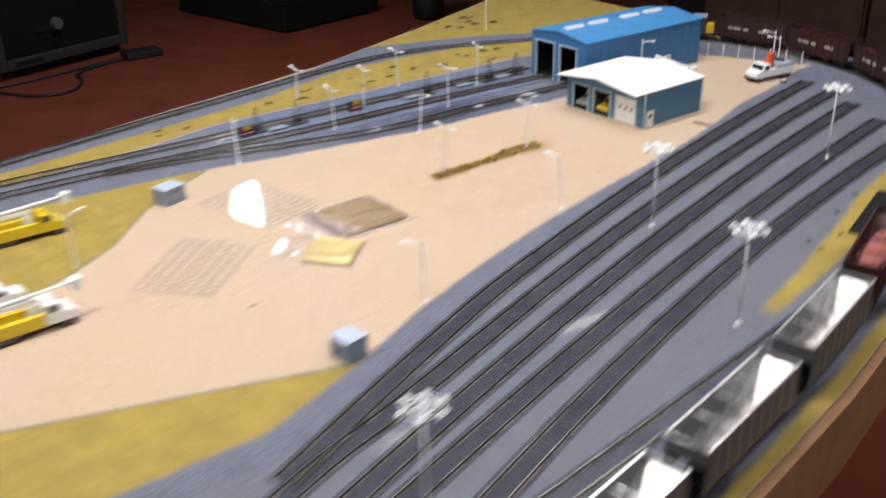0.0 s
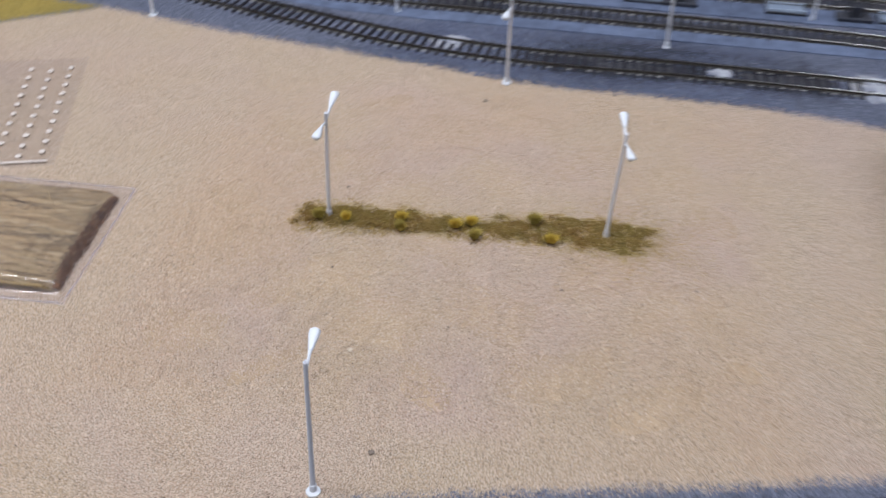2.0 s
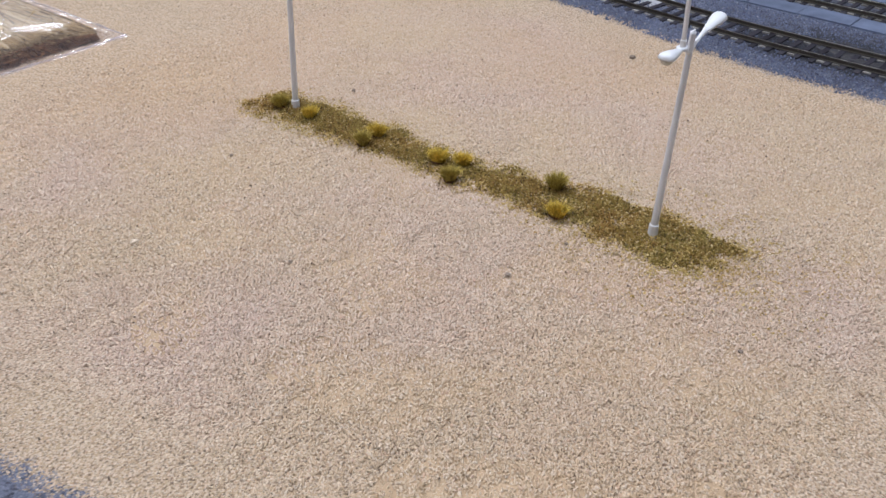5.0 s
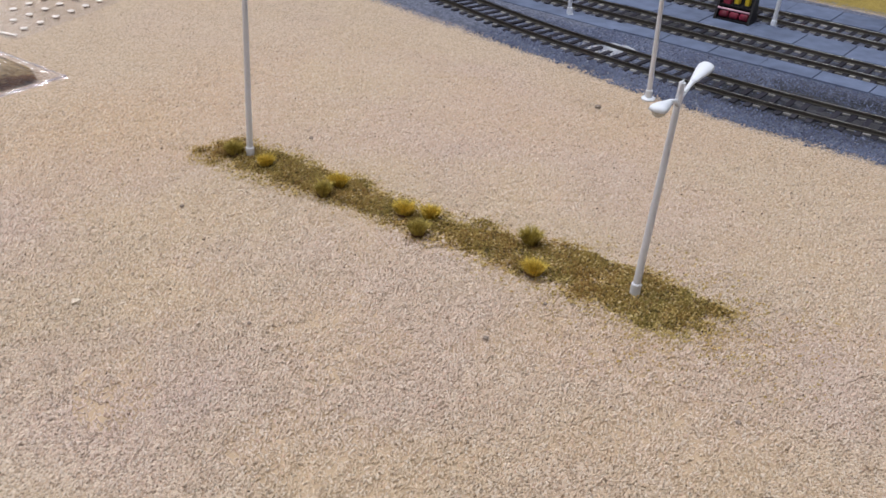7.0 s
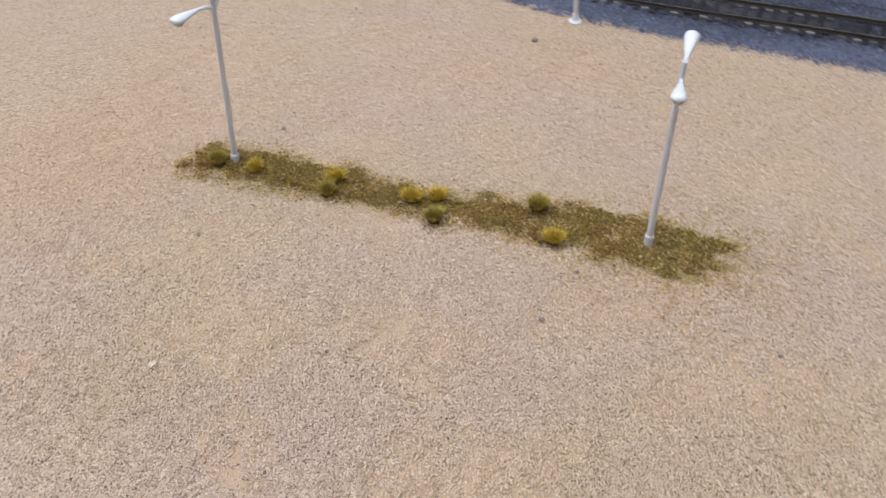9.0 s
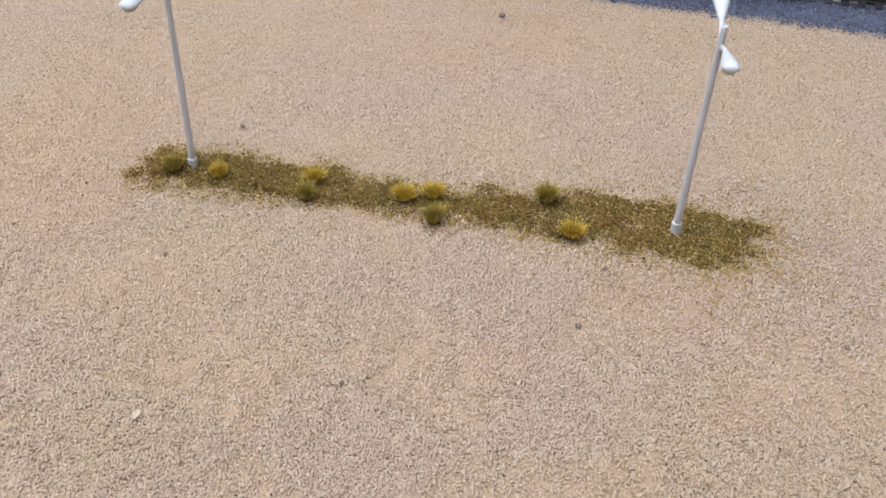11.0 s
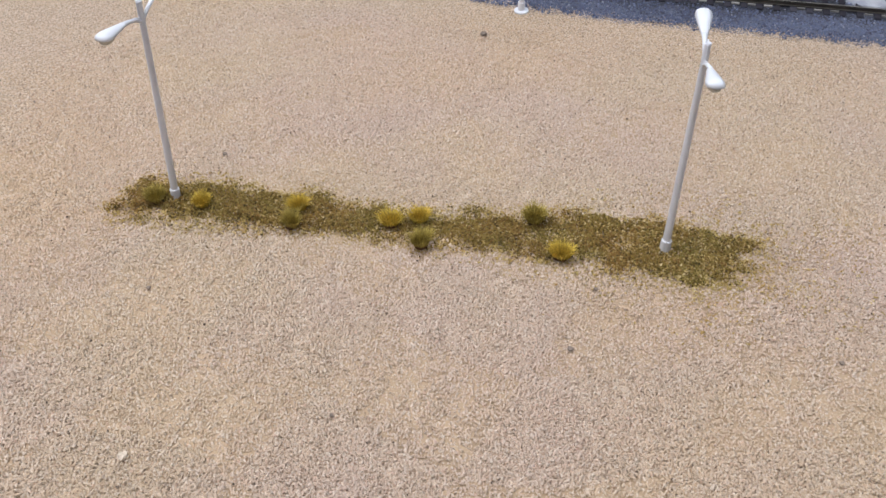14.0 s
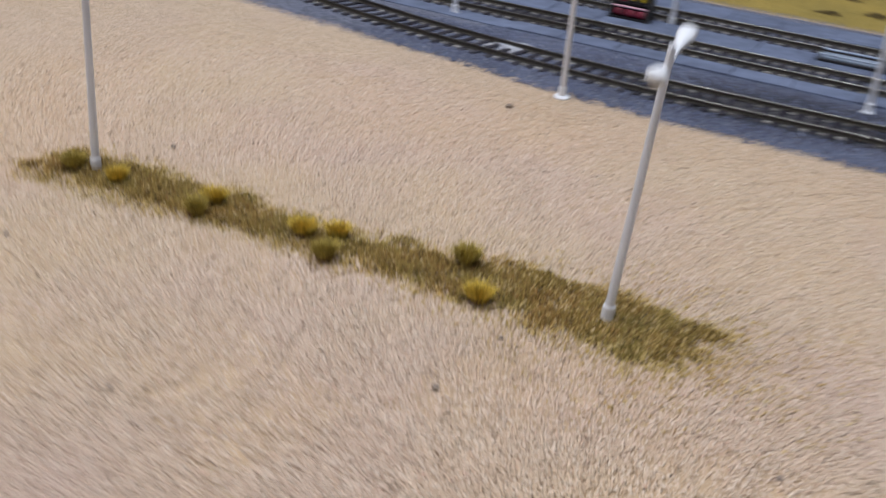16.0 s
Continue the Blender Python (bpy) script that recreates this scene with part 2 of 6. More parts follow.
M_BLUEROOF = material("blue_roof", (0.045, 0.23, 0.50), 0.45, second=(0.04, 0.20, 0.45), scale=60, mix=0.9)
M_BLUEDARK = material("slate_blue_wall", (0.060, 0.165, 0.275), 0.5, second=(0.05, 0.145, 0.25), scale=60, mix=0.9)
M_TRIM = material("pale_blue_trim", (0.42, 0.55, 0.66), 0.5, scale=90, second=(0.38, 0.5, 0.6))
M_DOOR = material("garage_door_paint", (0.80, 0.79, 0.77), 0.5, scale=90, second=(0.74, 0.73, 0.71))
# near-black for building insides: their shade is put into the colour
M_SHADEIN = material("shaded_interior", (0.008, 0.008, 0.010), 0.8, scale=90)
M_CONCRETE = material("concrete", (0.135, 0.172, 0.272), 0.85, second=(0.072, 0.092, 0.152), scale=110, bump=0.3, each=0.1)
M_BLACK = material("black_plastic", (0.010, 0.010, 0.012), 0.55, scale=120, spec=0.25)
M_BLACKMETAL = material("black_metal", (0.02, 0.02, 0.024), 0.5, 0.3, scale=120)
M_RACK = material("rack_grey", (0.050, 0.054, 0.072), 0.6, 0.2, second=(0.032, 0.035, 0.048), scale=120)
M_SLUDGE = material("oily_sludge", (0.016, 0.016, 0.020), 0.6, second=(0.040, 0.041, 0.050), scale=160, bump=0.5, bump_scale=700)
M_CEMENT = material("spilt_white_cement", (0.47, 0.485, 0.53), 0.9, second=(0.20, 0.215, 0.27), scale=190, bump=0.5, bump_scale=900)
M_GEARRED = material("gear_red", (0.30, 0.025, 0.060), 0.5, second=(0.15, 0.02, 0.035), scale=400)
M_GEARPINK = material("gear_pink", (0.66, 0.42, 0.50), 0.5, second=(0.5, 0.3, 0.36), scale=400)
M_YELLOW = material("vehicle_yellow", (0.66, 0.51, 0.03), 0.35, scale=90, second=(0.56, 0.42, 0.025))
M_SILVERCAR = material("silver_paint", (0.42, 0.43, 0.46), 0.35, 0.3, scale=90, second=(0.36, 0.37, 0.40))
M_ORANGE = material("safety_orange", (0.75, 0.12, 0.03), 0.45, scale=90)
M_GLASSDARK = material("window_tint", (0.02, 0.025, 0.03), 0.1, scale=90)
M_TYRE = material("tyre_rubber", (0.018, 0.018, 0.02), 0.75, scale=300)
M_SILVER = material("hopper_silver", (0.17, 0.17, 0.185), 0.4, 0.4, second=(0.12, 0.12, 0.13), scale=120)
# brighter silver for slopes, rims and bars: the light on them is in the colour
M_SILVERLIT = material("hopper_silver_lit", (0.62, 0.62, 0.64), 0.28, 0.6, second=(0.46, 0.46, 0.48), scale=120)
M_MAROON = material("maroon_car", (0.036, 0.007, 0.008), 0.6, second=(0.022, 0.005, 0.005), scale=120)
M_PINK = material("pale_red_load", (0.34, 0.11, 0.10), 0.8, second=(0.18, 0.05, 0.05), scale=300, bump=0.5)
M_CABINET = material("cabinet_grey", (0.22, 0.27, 0.36), 0.55, second=(0.18, 0.23, 0.31), scale=120)
M_CABTOP = material("cabinet_top", (0.36, 0.43, 0.55), 0.55, second=(0.31, 0.38, 0.49), scale=120)
M_LOUVRE = material("louvre_dark", (0.08, 0.09, 0.11), 0.5, scale=120)
M_FASCIA = material("fascia_wood", (0.25, 0.135, 0.072), 0.6, second=(0.18, 0.098, 0.052), scale=40, bump=0.2)
M_EDGE = material("board_edge", (0.46, 0.34, 0.22), 0.7, second=(0.38, 0.28, 0.18), scale=60)
M_WALLWOOD = material("panel_wood", (0.075, 0.036, 0.022), 0.55, second=(0.045, 0.022, 0.014), scale=10, bump=0.1)
M_WALL = material("room_wall", (0.16, 0.13, 0.11), 0.9, scale=20, second=(0.14, 0.115, 0.1))
M_CEIL = material("ceiling_paint", (0.74, 0.73, 0.70), 0.95, second=(0.68, 0.67, 0.65), scale=30)
M_FLOOR = material("floor_wood", (0.24, 0.060, 0.034), 0.42, second=(0.115, 0.032, 0.020), scale=5, bump=0.1, bump_scale=40)
M_CASE = material("case_frame", (0.034, 0.033, 0.034), 0.6, scale=60)
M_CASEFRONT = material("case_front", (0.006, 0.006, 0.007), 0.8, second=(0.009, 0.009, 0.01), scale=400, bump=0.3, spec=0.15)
M_STRAW = crumb_material("straw", ((0.47, 0.345, 0.180), (0.41, 0.31, 0.155), (0.48, 0.335, 0.165)),
                         ((0.30, 0.9, (0.66, 0.51, 0.30)), (0.34, 0.9, (0.105, 0.068, 0.030)), (0.30, 0.8, (0.26, 0.165, 0.070)), (0.10, 0.9, (0.74, 0.62, 0.42)), (0.12, 0.9, (0.05, 0.032, 0.016))), 0.6, (30.0, 14.0))
M_STRAWEND = island(material("straw_end", (0.27, 0.13, 0.045), 0.8, second=(0.07, 0.032, 0.012), scale=200), 0.5)
M_PALEGRASS = island(material("pale_yellow_fibre", (0.68, 0.585, 0.27), 0.6, second=(0.60, 0.50, 0.21), scale=200), 0.15)
M_TURFGRAIN = crumb_material("turf_crumb", ((0.215, 0.142, 0.034), (0.168, 0.126, 0.029), (0.215, 0.118, 0.031)),
                             ((0.34, 0.85, (0.38, 0.28, 0.095)), (0.30, 0.75, (0.145, 0.112, 0.027)), (0.34, 0.8, (0.175, 0.088, 0.028)), (0.08, 0.8, (0.66, 0.53, 0.30)), (0.34, 0.95, (0.036, 0.025, 0.010))), 0.9, (60.0, 35.0))
M_SANDCRUMB = crumb_material("sand_crumb", ((0.565, 0.448, 0.326), (0.565, 0.442, 0.372), (0.575, 0.435, 0.30)),
                             ((0.45, 0.5, (0.73, 0.655, 0.575)), (0.08, 0.5, SAND_DARK), (0.08, 0.4, (0.56, 0.35, 0.28)), (0.20, 0.4, (0.46, 0.39, 0.315))))
M_TURFSTRAW = crumb_material("straw_crumb", ((0.42, 0.30, 0.11), (0.38, 0.29, 0.10), (0.45, 0.30, 0.11)),
                             ((0.40, 0.8, (0.58, 0.45, 0.20)), (0.30, 0.7, (0.26, 0.20, 0.06)), (0.25, 0.7, (0.30, 0.17, 0.06)), (0.15, 0.8, (0.70, 0.57, 0.33))), 0.9, (60.0, 35.0))
M_BALLASTCRUMB = crumb_material("ballast_crumb", ((0.112, 0.132, 0.212), (0.138, 0.160, 0.245), (0.090, 0.106, 0.172)),
                                ((0.22, 0.7, (0.22, 0.255, 0.37)), (0.30, 0.8, (0.033, 0.037, 0.060)), (0.15, 0.7, (0.075, 0.070, 0.095)), (0.04, 0.7, (0.40, 0.41, 0.45))), 0.9, (30.0, 12.0))
M_TUFTGREEN = island(material("tuft_green", (0.48, 0.375, 0.08), 0.8, second=(0.25, 0.19, 0.04), scale=300), 0.4)
M_TUFTYELLOW = island(material("tuft_yellow", (0.68, 0.50, 0.07), 0.8, second=(0.48, 0.34, 0.05), scale=300), 0.35)
M_BROWNBASE = material("tuft_base", (0.10, 0.05, 0.018), 0.9, scale=300)
M_BUSH = island(material("bush_foam", (0.15, 0.105, 0.035), 0.9, second=(0.085, 0.062, 0.022), scale=300), 0.5)
M_PEBBLE = island(material("pebble", (0.20, 0.16, 0.13), 0.85, second=(0.12, 0.10, 0.085), scale=500, bump=0.5), 0.4)
M_STICK = material("stick_bark", (0.14, 0.075, 0.04), 0.8, scale=200, bump=0.5)
M_FENCE = material("fence_wire", (0.24, 0.21, 0.18), 0.6, 0.2, scale=120)
M_LETTER = material("lettering", (0.42, 0.37, 0.36), 0.6, scale=120)
M_CABLE = material("cable_black", (0.015, 0.015, 0.017), 0.5, scale=200)


def bump_of(t, strength):
    """The crinkles of thin film, as a normal."""
    bump, n, tc = t.nodes.new("ShaderNodeBump"), t.nodes.new("ShaderNodeTexNoise"), t.nodes.new("ShaderNodeTexCoord")
    t.links.new(tc.outputs["Object"], n.inputs["Vector"])
    n.inputs["Scale"].default_value, n.inputs["Detail"].default_value = 110.0, 3.0
    bump.inputs["Strength"].default_value, bump.inputs["Distance"].default_value = strength, 0.0015
    t.links.new(n.outputs[0], bump.inputs["Height"])
    return bump.outputs[0]


def film_material(name, alpha=0.16, haze=0.1, crinkle=0.4, rough=0.10, grazing=0.28):
    """Thin clear plastic film: mostly see-through, a little milky, with sharp gloss and crinkles."""
    m = bpy.data.materials.new(name)
    m.use_nodes = True
    t = m.node_tree
    t.nodes.remove(t.nodes["Principled BSDF"])
    out = t.nodes["Material Output"]
    clear, gloss, milk = (t.nodes.new("ShaderNodeBsdf" + n) for n in ("Transparent", "Glossy", "Diffuse"))
    mx, body, facing, mr = (t.nodes.new("ShaderNode" + n) for n in ("MixShader", "MixShader", "LayerWeight", "MapRange"))
    clear.inputs[0].default_value = (0.90, 0.89, 0.91, 1)
    milk.inputs[0].default_value = (0.72, 0.70, 0.82, 1)
    body.inputs[0].default_value = haze
    gloss.inputs["Roughness"].default_value = rough
    facing.inputs[0].default_value = 0.25
    mr.inputs[3].default_value, mr.inputs[4].default_value = alpha, grazing
    bump = bump_of(t, crinkle)
    t.links.new(facing.outputs["Facing"], mr.inputs[0])
    t.links.new(bump, facing.inputs["Normal"])
    t.links.new(bump, gloss.inputs["Normal"])
    t.links.new(mr.outputs[0], mx.inputs[0])
    t.links.new(clear.outputs[0], body.inputs[1])
    t.links.new(milk.outputs[0], body.inputs[2])
    t.links.new(body.outputs[0], mx.inputs[1])
    t.links.new(gloss.outputs[0], mx.inputs[2])
    t.links.new(mx.outputs[0], out.inputs["Surface"])
    return m


M_FILM = film_material("clear_film", 0.045, 0.055, 0.22)
M_FLAP = film_material("hazy_film", 0.09, 0.17, 0.2)
M_SHEET = film_material("clear_sheet", 0.04, 0.02, 0.05, 0.06, 0.16)
M_DOT = material("clear_dot", (0.74, 0.68, 0.64), 0.3, second=(0.66, 0.59, 0.54), scale=300, mix=0.8)


# ---- building blocks ----
def thing(name, x=0.0, y=0.0, z=0.0, rz=0.0, label="", category="", group="", kind="", rx=0.0, ry=0.0):
    ob = new(name)
    ob.empty_display_size = 0.01
    ob.matrix_basis = pose(x * CM, y * CM, z * CM, rx, ry, rz)
    return tagged(ob, label, category, group, kind)


def part(name, bm, mat, parent=None, label="", smooth=False, at=None):
    """Link a bmesh, given in centimetres, as one mesh object."""
    me = bpy.data.meshes.new(name)
    bmesh.ops.scale(bm, vec=(CM, CM, CM), verts=bm.verts)
    bm.to_mesh(me)
    bm.free()
    me.materials.append(mat)
    if smooth:
        for f in me.polygons:
            f.use_smooth = True
    ob = new(name, me)
    if parent:
        ob.parent = parent
    if at:
        ob.matrix_basis = at
    if label:
        ob["label"] = label
    return ob


def raw(name, verts, faces, mat, parent=None, label="", smooth=False):
    """Link plain lists of points (cm) and faces as one mesh object."""
    me = bpy.data.meshes.new(name)
    me.from_pydata([(v[0] * CM, v[1] * CM, v[2] * CM) for v in verts], [], faces)
    me.materials.append(mat)
    if smooth:
        for f in me.polygons:
            f.use_smooth = True
    ob = new(name, me)
    if parent:
        ob.parent = parent
    if label:
        ob["label"] = label
    return ob


def box(x0, x1, y0, y1, z0, z1, bevel=0.0, bm=None):
    bm = bm or bmesh.new()
    v = [bm.verts.new((x, y, z)) for z in (z0, z1) for y in (y0, y1) for x in (x0, x1)]
    fs = [bm.faces.new([v[i] for i in q]) for q in ((0, 2, 3, 1), (4, 5, 7, 6), (0, 1, 5, 4), (1, 3, 7, 5), (3, 2, 6, 7), (2, 0, 4, 6))]
    if bevel:
        bmesh.ops.bevel(bm, geom=list({e for f in fs for e in f.edges}), offset=bevel, segments=2, affect="EDGES", profile=0.6)
    return bm


def tube(points, radii, n=8, bm=None, caps=True):
    """A round bar along points, with a radius at each."""
    bm = bm or bmesh.new()
    rings = []
    for i, p in enumerate(points):
        p = Vector(p)
        d = Vector(points[min(i + 1, len(points) - 1)]) - Vector(points[max(i - 1, 0)])
        d = d.normalized() if d.length else Vector((0, 0, 1))
        a = d.cross(Vector((0, 0, 1)) if abs(d.z) < 0.9 else Vector((1, 0, 0))).normalized()
        b = d.cross(a)
        r = radii[i] if isinstance(radii, (list, tuple)) else radii
        rings.append([bm.verts.new(p + r * (math.cos(k * math.tau / n) * a + math.sin(k * math.tau / n) * b)) for k in range(n)])
    for r0, r1 in zip(rings, rings[1:]):
        for k in range(n):
            bm.faces.new((r0[k], r0[(k + 1) % n], r1[(k + 1) % n], r1[k]))
    if caps:
        bm.faces.new(rings[0])
        bm.faces.new(rings[-1][::-1])
    bmesh.ops.recalc_face_normals(bm, faces=bm.faces)
    return bm


def turned(profile, n=14):
    """A lathe-turned shape round z from (radius, height) pairs."""
    bm = bmesh.new()
    rings = [[bm.verts.new((r * math.cos(k * math.tau / n), r * math.sin(k * math.tau / n), z)) for k in range(n)] if r > 0 else [bm.verts.new((0, 0, z))] for r, z in profile]
    for a, b in zip(rings, rings[1:]):
        for k in range(n):
            q = (k + 1) % n
            bm.faces.new((a[k], a[q], b[q], b[k]) if len(b) > 1 else (a[k], a[q], b[0]))
    return bm


def prism(outline, y0, y1, bm=None, axis="y"):
    """An outline of (a, z) drawn out along an axis."""
    bm = bm or bmesh.new()
    put = (lambda a, z, s: (a, s, z)) if axis == "y" else (lambda a, z, s: (s, a, z)) if axis == "x" else (lambda a, z, s: (a, z, s))
    r0 = [bm.verts.new(put(a, z, y0)) for a, z in outline]
    r1 = [bm.verts.new(put(a, z, y1)) for a, z in outline]
    n = len(outline)
    for k in range(n):
        bm.faces.new((r0[k], r0[(k + 1) % n], r1[(k + 1) % n], r1[k]))
    bm.faces.new(r0)
    bm.faces.new(r1[::-1])
    bmesh.ops.recalc_face_normals(bm, faces=bm.faces)
    return bm


def spline(points, step):
    """Points about step apart along a smooth curve through a few."""
    p = [np.array(q, float) for q in points]
    p = [2 * p[0] - p[1]] + p + [2 * p[-1] - p[-2]]
    dense = []
    for a, b, c, d in zip(p, p[1:], p[2:], p[3:]):
        for u in np.linspace(0, 1, 40, endpoint=False):
            dense.append(0.5 * (2 * b + (c - a) * u + (2 * a - 5 * b + 4 * c - d) * u * u + (3 * b - a - 3 * c + d) * u**3))
    dense.append(p[-2])
    dense = np.array(dense)
    s = np.r_[0, np.cumsum(np.linalg.norm(np.diff(dense, axis=0), axis=1))]
    at = np.arange(0, s[-1], step)
    return np.stack([np.interp(at, s, dense[:, k]) for k in range(dense.shape[1])], 1)


# ---- plan of the layout ----
def bent(a, b, c, y0, y1):
    return [(a + b * y + c * y * y, y) for y in np.linspace(y0, y1, 7)]


GAUGE, PITCH = 1.65, 0.66
YARD = {
    "a": [(42.2, -46.0), (40.7, -42.8), (36.6, -33.8), (32.6, -24.6)] + bent(23.6, -0.325, 0.0008, -14, 71),
    "b": [(51.5, -68), (46.6, -54), (42.2, -42.8), (40.0, -35.4)] + bent(28.1, -0.313, 0.0008, -28, 72),
    "c": bent(32.7, -0.30, 0.0007, -52, 66),
    "d": bent(37.5, -0.272, 0.0006, -55, 62),
    "e": bent(41.9, -0.278, 0.0011, -40, 60),
}
MAIN = [(-36, -62), (-40.5, -45), (-44.9, -25.5), (-48.2, -10.5), (-51.0, 3.4), (-53.2, 14.5), (-54.4, 25), (-53.2, 37), (-48.5, 50), (-41, 65), (-29, 78), (-14, 83.5),
        (2, 82.5), (16, 77), (28, 66), (36.5, 52), (43, 36), (48.5, 21), (53.6, 6.9), (57.6, -8.2), (61, -24), (64.5, -42), (68, -62)]
SIDING = [(60, -60), (57, -40), (54.6, -22), (53.0, -10), (51.4, 2), (49.6, 13), (46.5, 26)]
HOUSE_A = [(-33, -62), (-33, -40), (-32.5, -18), (-32.4, 2), (-32.0, 24), (-31.6, 42)]
HOUSE_B = [(-29.0, -62), (-28.6, -40), (-27.6, -19), (-26.7, -6), (-26.5, 12), (-26.2, 26), (-25.4, 41)]
HOUSE_C = [(-28.0, -34), (-26.2, -24), (-24.4, -16.5), (-22.2, -8), (-20.3, 0), (-19.4, 9), (-19.5, 20), (-19.3, 33), (-19.0, 42)]


def at_y(rows, y):
    rows = sorted(rows, key=lambda r: r[1])
    return np.interp(y, [r[1] for r in rows], [r[0] for r in rows])


def sand_near(y):
    return at_y([(36.1, -44), (32.2, -33.8), (27, -23), (22.7, -11), (19.9, -2), (16.9, 9.5), (14.4, 20.8), (11.5, 33), (8.2, 44), (5, 53), (2.5, 65), (-1, 76)], y)


def sand_far(y):
    return at_y([(-22.8, -43), (-21.3, -23), (-19.2, -12), (-17.9, -3), (-17.2, 2.7), (-16.5, 6.6), (-15.9, 11.6), (-16.1, 16), (-15.8, 24), (-14.7, 31), (-15.2, 40), (-15.2, 66), (-19, 68)], y)


def corner_turf(y):
    return at_y([(3, -58), (-1.7, -47.2), (-6, -41), (-13.5, -34.2), (-18.1, -28.1), (-21, -23), (-40, -15)], y)


def board_left(y):
    return at_y([(-34, -75), (-43.2, -38), (-46.5, -26), (-49.7, -13), (-52.4, 0), (-55.2, 12), (-60.2, 24), (-66.2, 40), (-71.8, 53), (-88, 90)], y)


def board_right(y):
    return at_y([(74, -75), (68.5, -45), (62.3, -14), (60.3, -4), (56.2, 11.6), (51, 26), (45, 41), (39, 56), (30, 70), (17, 82), (0, 90)], y)


def areas(x, y):
    """Signed distances, in cm: inside the sand, inside turf; and the stains with the train's painted shade."""
    lower = x - (25 + 0.32 * (y + 53.5))
    sand = np.minimum.reduce([sand_near(y) - x, x - sand_far(y), -lower, x - corner_turf(y), 71.5 + 0.5 * (x + 18.8) - y])
    turf = np.minimum(lower, sand_near(y) - x) - 0.1
    turf = np.maximum(turf, np.minimum(corner_turf(y) - x, x - sand_far(y)))
    strip_lo = at_y([(-31, -60), (-33, -41), (-35.2, -26), (-38.3, -14), (-38.5, 46), (-36, 56), (-30, 64)], y)
    strip_hi = at_y([(-34, -60), (-38, -40), (-40.8, -25), (-42.7, -14.7), (-45, -3.3), (-48.6, 7), (-51.5, 16), (-51.8, 30), (-50.5, 42), (-46, 54), (-38, 65)], y)
    turf = np.maximum(turf, np.where(y < 64, np.minimum(strip_lo - x, x - strip_hi), -3))
    sand = np.maximum(sand, np.where((y > -40) & (y < 50), np.minimum(x - strip_lo + 0.15, strip_lo + 0.45 - x), -3))
    outer = at_y([(-63, 24), (-61, 32), (-58.7, 40), (-55.5, 50), (-50, 60), (-42, 71), (-30, 81), (-14, 87.5)], y)
    turf = np.maximum(turf, np.where(y > 20, outer - x, -3))
    main_x = at_y([r for r in MAIN if r[0] > 30], y)
    turf = np.maximum(turf, np.where((y > 1) & (y < 60), np.minimum.reduce([x - at_y([(47.6, 2), (46.6, 5), (44.6, 12.5), (42.5, 18.5), (41.0, 23.5), (39.0, 29), (37.5, 33), (31, 58)], y), np.minimum(main_x - 3.0, 49.4 - 0.2 * y) - x, (y - 2.6) * 0.4]), -3))
    turf = np.maximum(turf, np.where(y < 60, np.minimum(x - main_x - 2.2, x - board_right(y) + 1.35), -3))
    stain_shade = np.zeros_like(x)
    for cx, cy, rx, ry, s in STAINS_SHADE:
        stain_shade += s * np.exp(-((x - cx) / rx) ** 2 - ((y - cy) / ry) ** 2)
    return sand, turf, stain_shade


STAINS_SHADE = [(-19.6, 13.0, 1.7, 5.0, 1.2), (-26.5, 3, 1.6, 4, 0.9), (-27, -19, 1.5, 5, 0.9), (-19.6, 27, 1.6, 4.5, 0.7), (-32, 30, 2.0, 9, 0.7), (-26, 30, 1.3, 10, 0.8),
          (-17.6, 8, 2.2, 34, 0.32), (-32, 0, 1.2, 8, 0.45), (-19.4, 22, 1.6, 10, 0.75), (-26.2, 12, 1.6, 7, 0.75), (-22.3, 17, 1.2, 11, 0.8), (-33.5, 20, 1.5, 14, 0.4), (-23.3, -10, 1.2, 5, 0.6), (-19.6, 31.0, 1.5, 2.0, -2.0), (-20.5, 3.0, 0.9, 1.2, -1.6), (-19.6, 21.5, 0.7, 0.9, -1.3), (-31.5, -15, 2.2, 3, -0.8), (38.8, -12.5, 0.8, 4.5, -0.8),
          # last three entries: the train's shade, painted dark on the ballast beside it
          (43, -36, 1.4, 3.0, -0.6), (24, 35, 0.9, 5, -0.5), (59.5, -6.0, 1.3, 9.0, 1.2), (54.5, 12.0, 1.3, 9.0, 1.2), (62.5, -24.0, 1.3, 9.0, 1.2)]


def strip_half(y):
    return at_y([(0.5, -2.0), (1.15, -1.6), (1.4, 0.5), (1.1, 3.5), (1.0, 7), (1.15, 9), (1.3, 12), (1.65, 14), (1.75, 16.0), (1.6, 17.7), (1.5, 19.5)], y)


def strip_mid(y):
    return at_y([(0.2, -2), (0.1, 0.8), (-0.15, 3.5), (-0.3, 7), (-0.45, 9), (-0.9, 12), (-0.9, 16), (-0.95, 19.5)], y)


def wave(x, y):
    return 0.018 * np.sin(x * 0.9 + 1.3 * np.sin(y * 0.4)) * np.sin(y * 0.7 + x * 0.2)


def drift(x, y, size, seed, n=5):
    """Smooth random relief, about -1 to 1, with bumps of about that size in cm."""
    rng = np.random.default_rng(seed)
    total = np.zeros_like(x)
    for k in range(n * 3):
        a, w, p = rng.uniform(0, math.tau), math.tau / size * rng.uniform(0.35, 1.1), rng.uniform(0, math.tau)
        total += np.sin(w * (x * math.cos(a) + y * math.sin(a)) + p)
    return total / math.sqrt(n * 3)


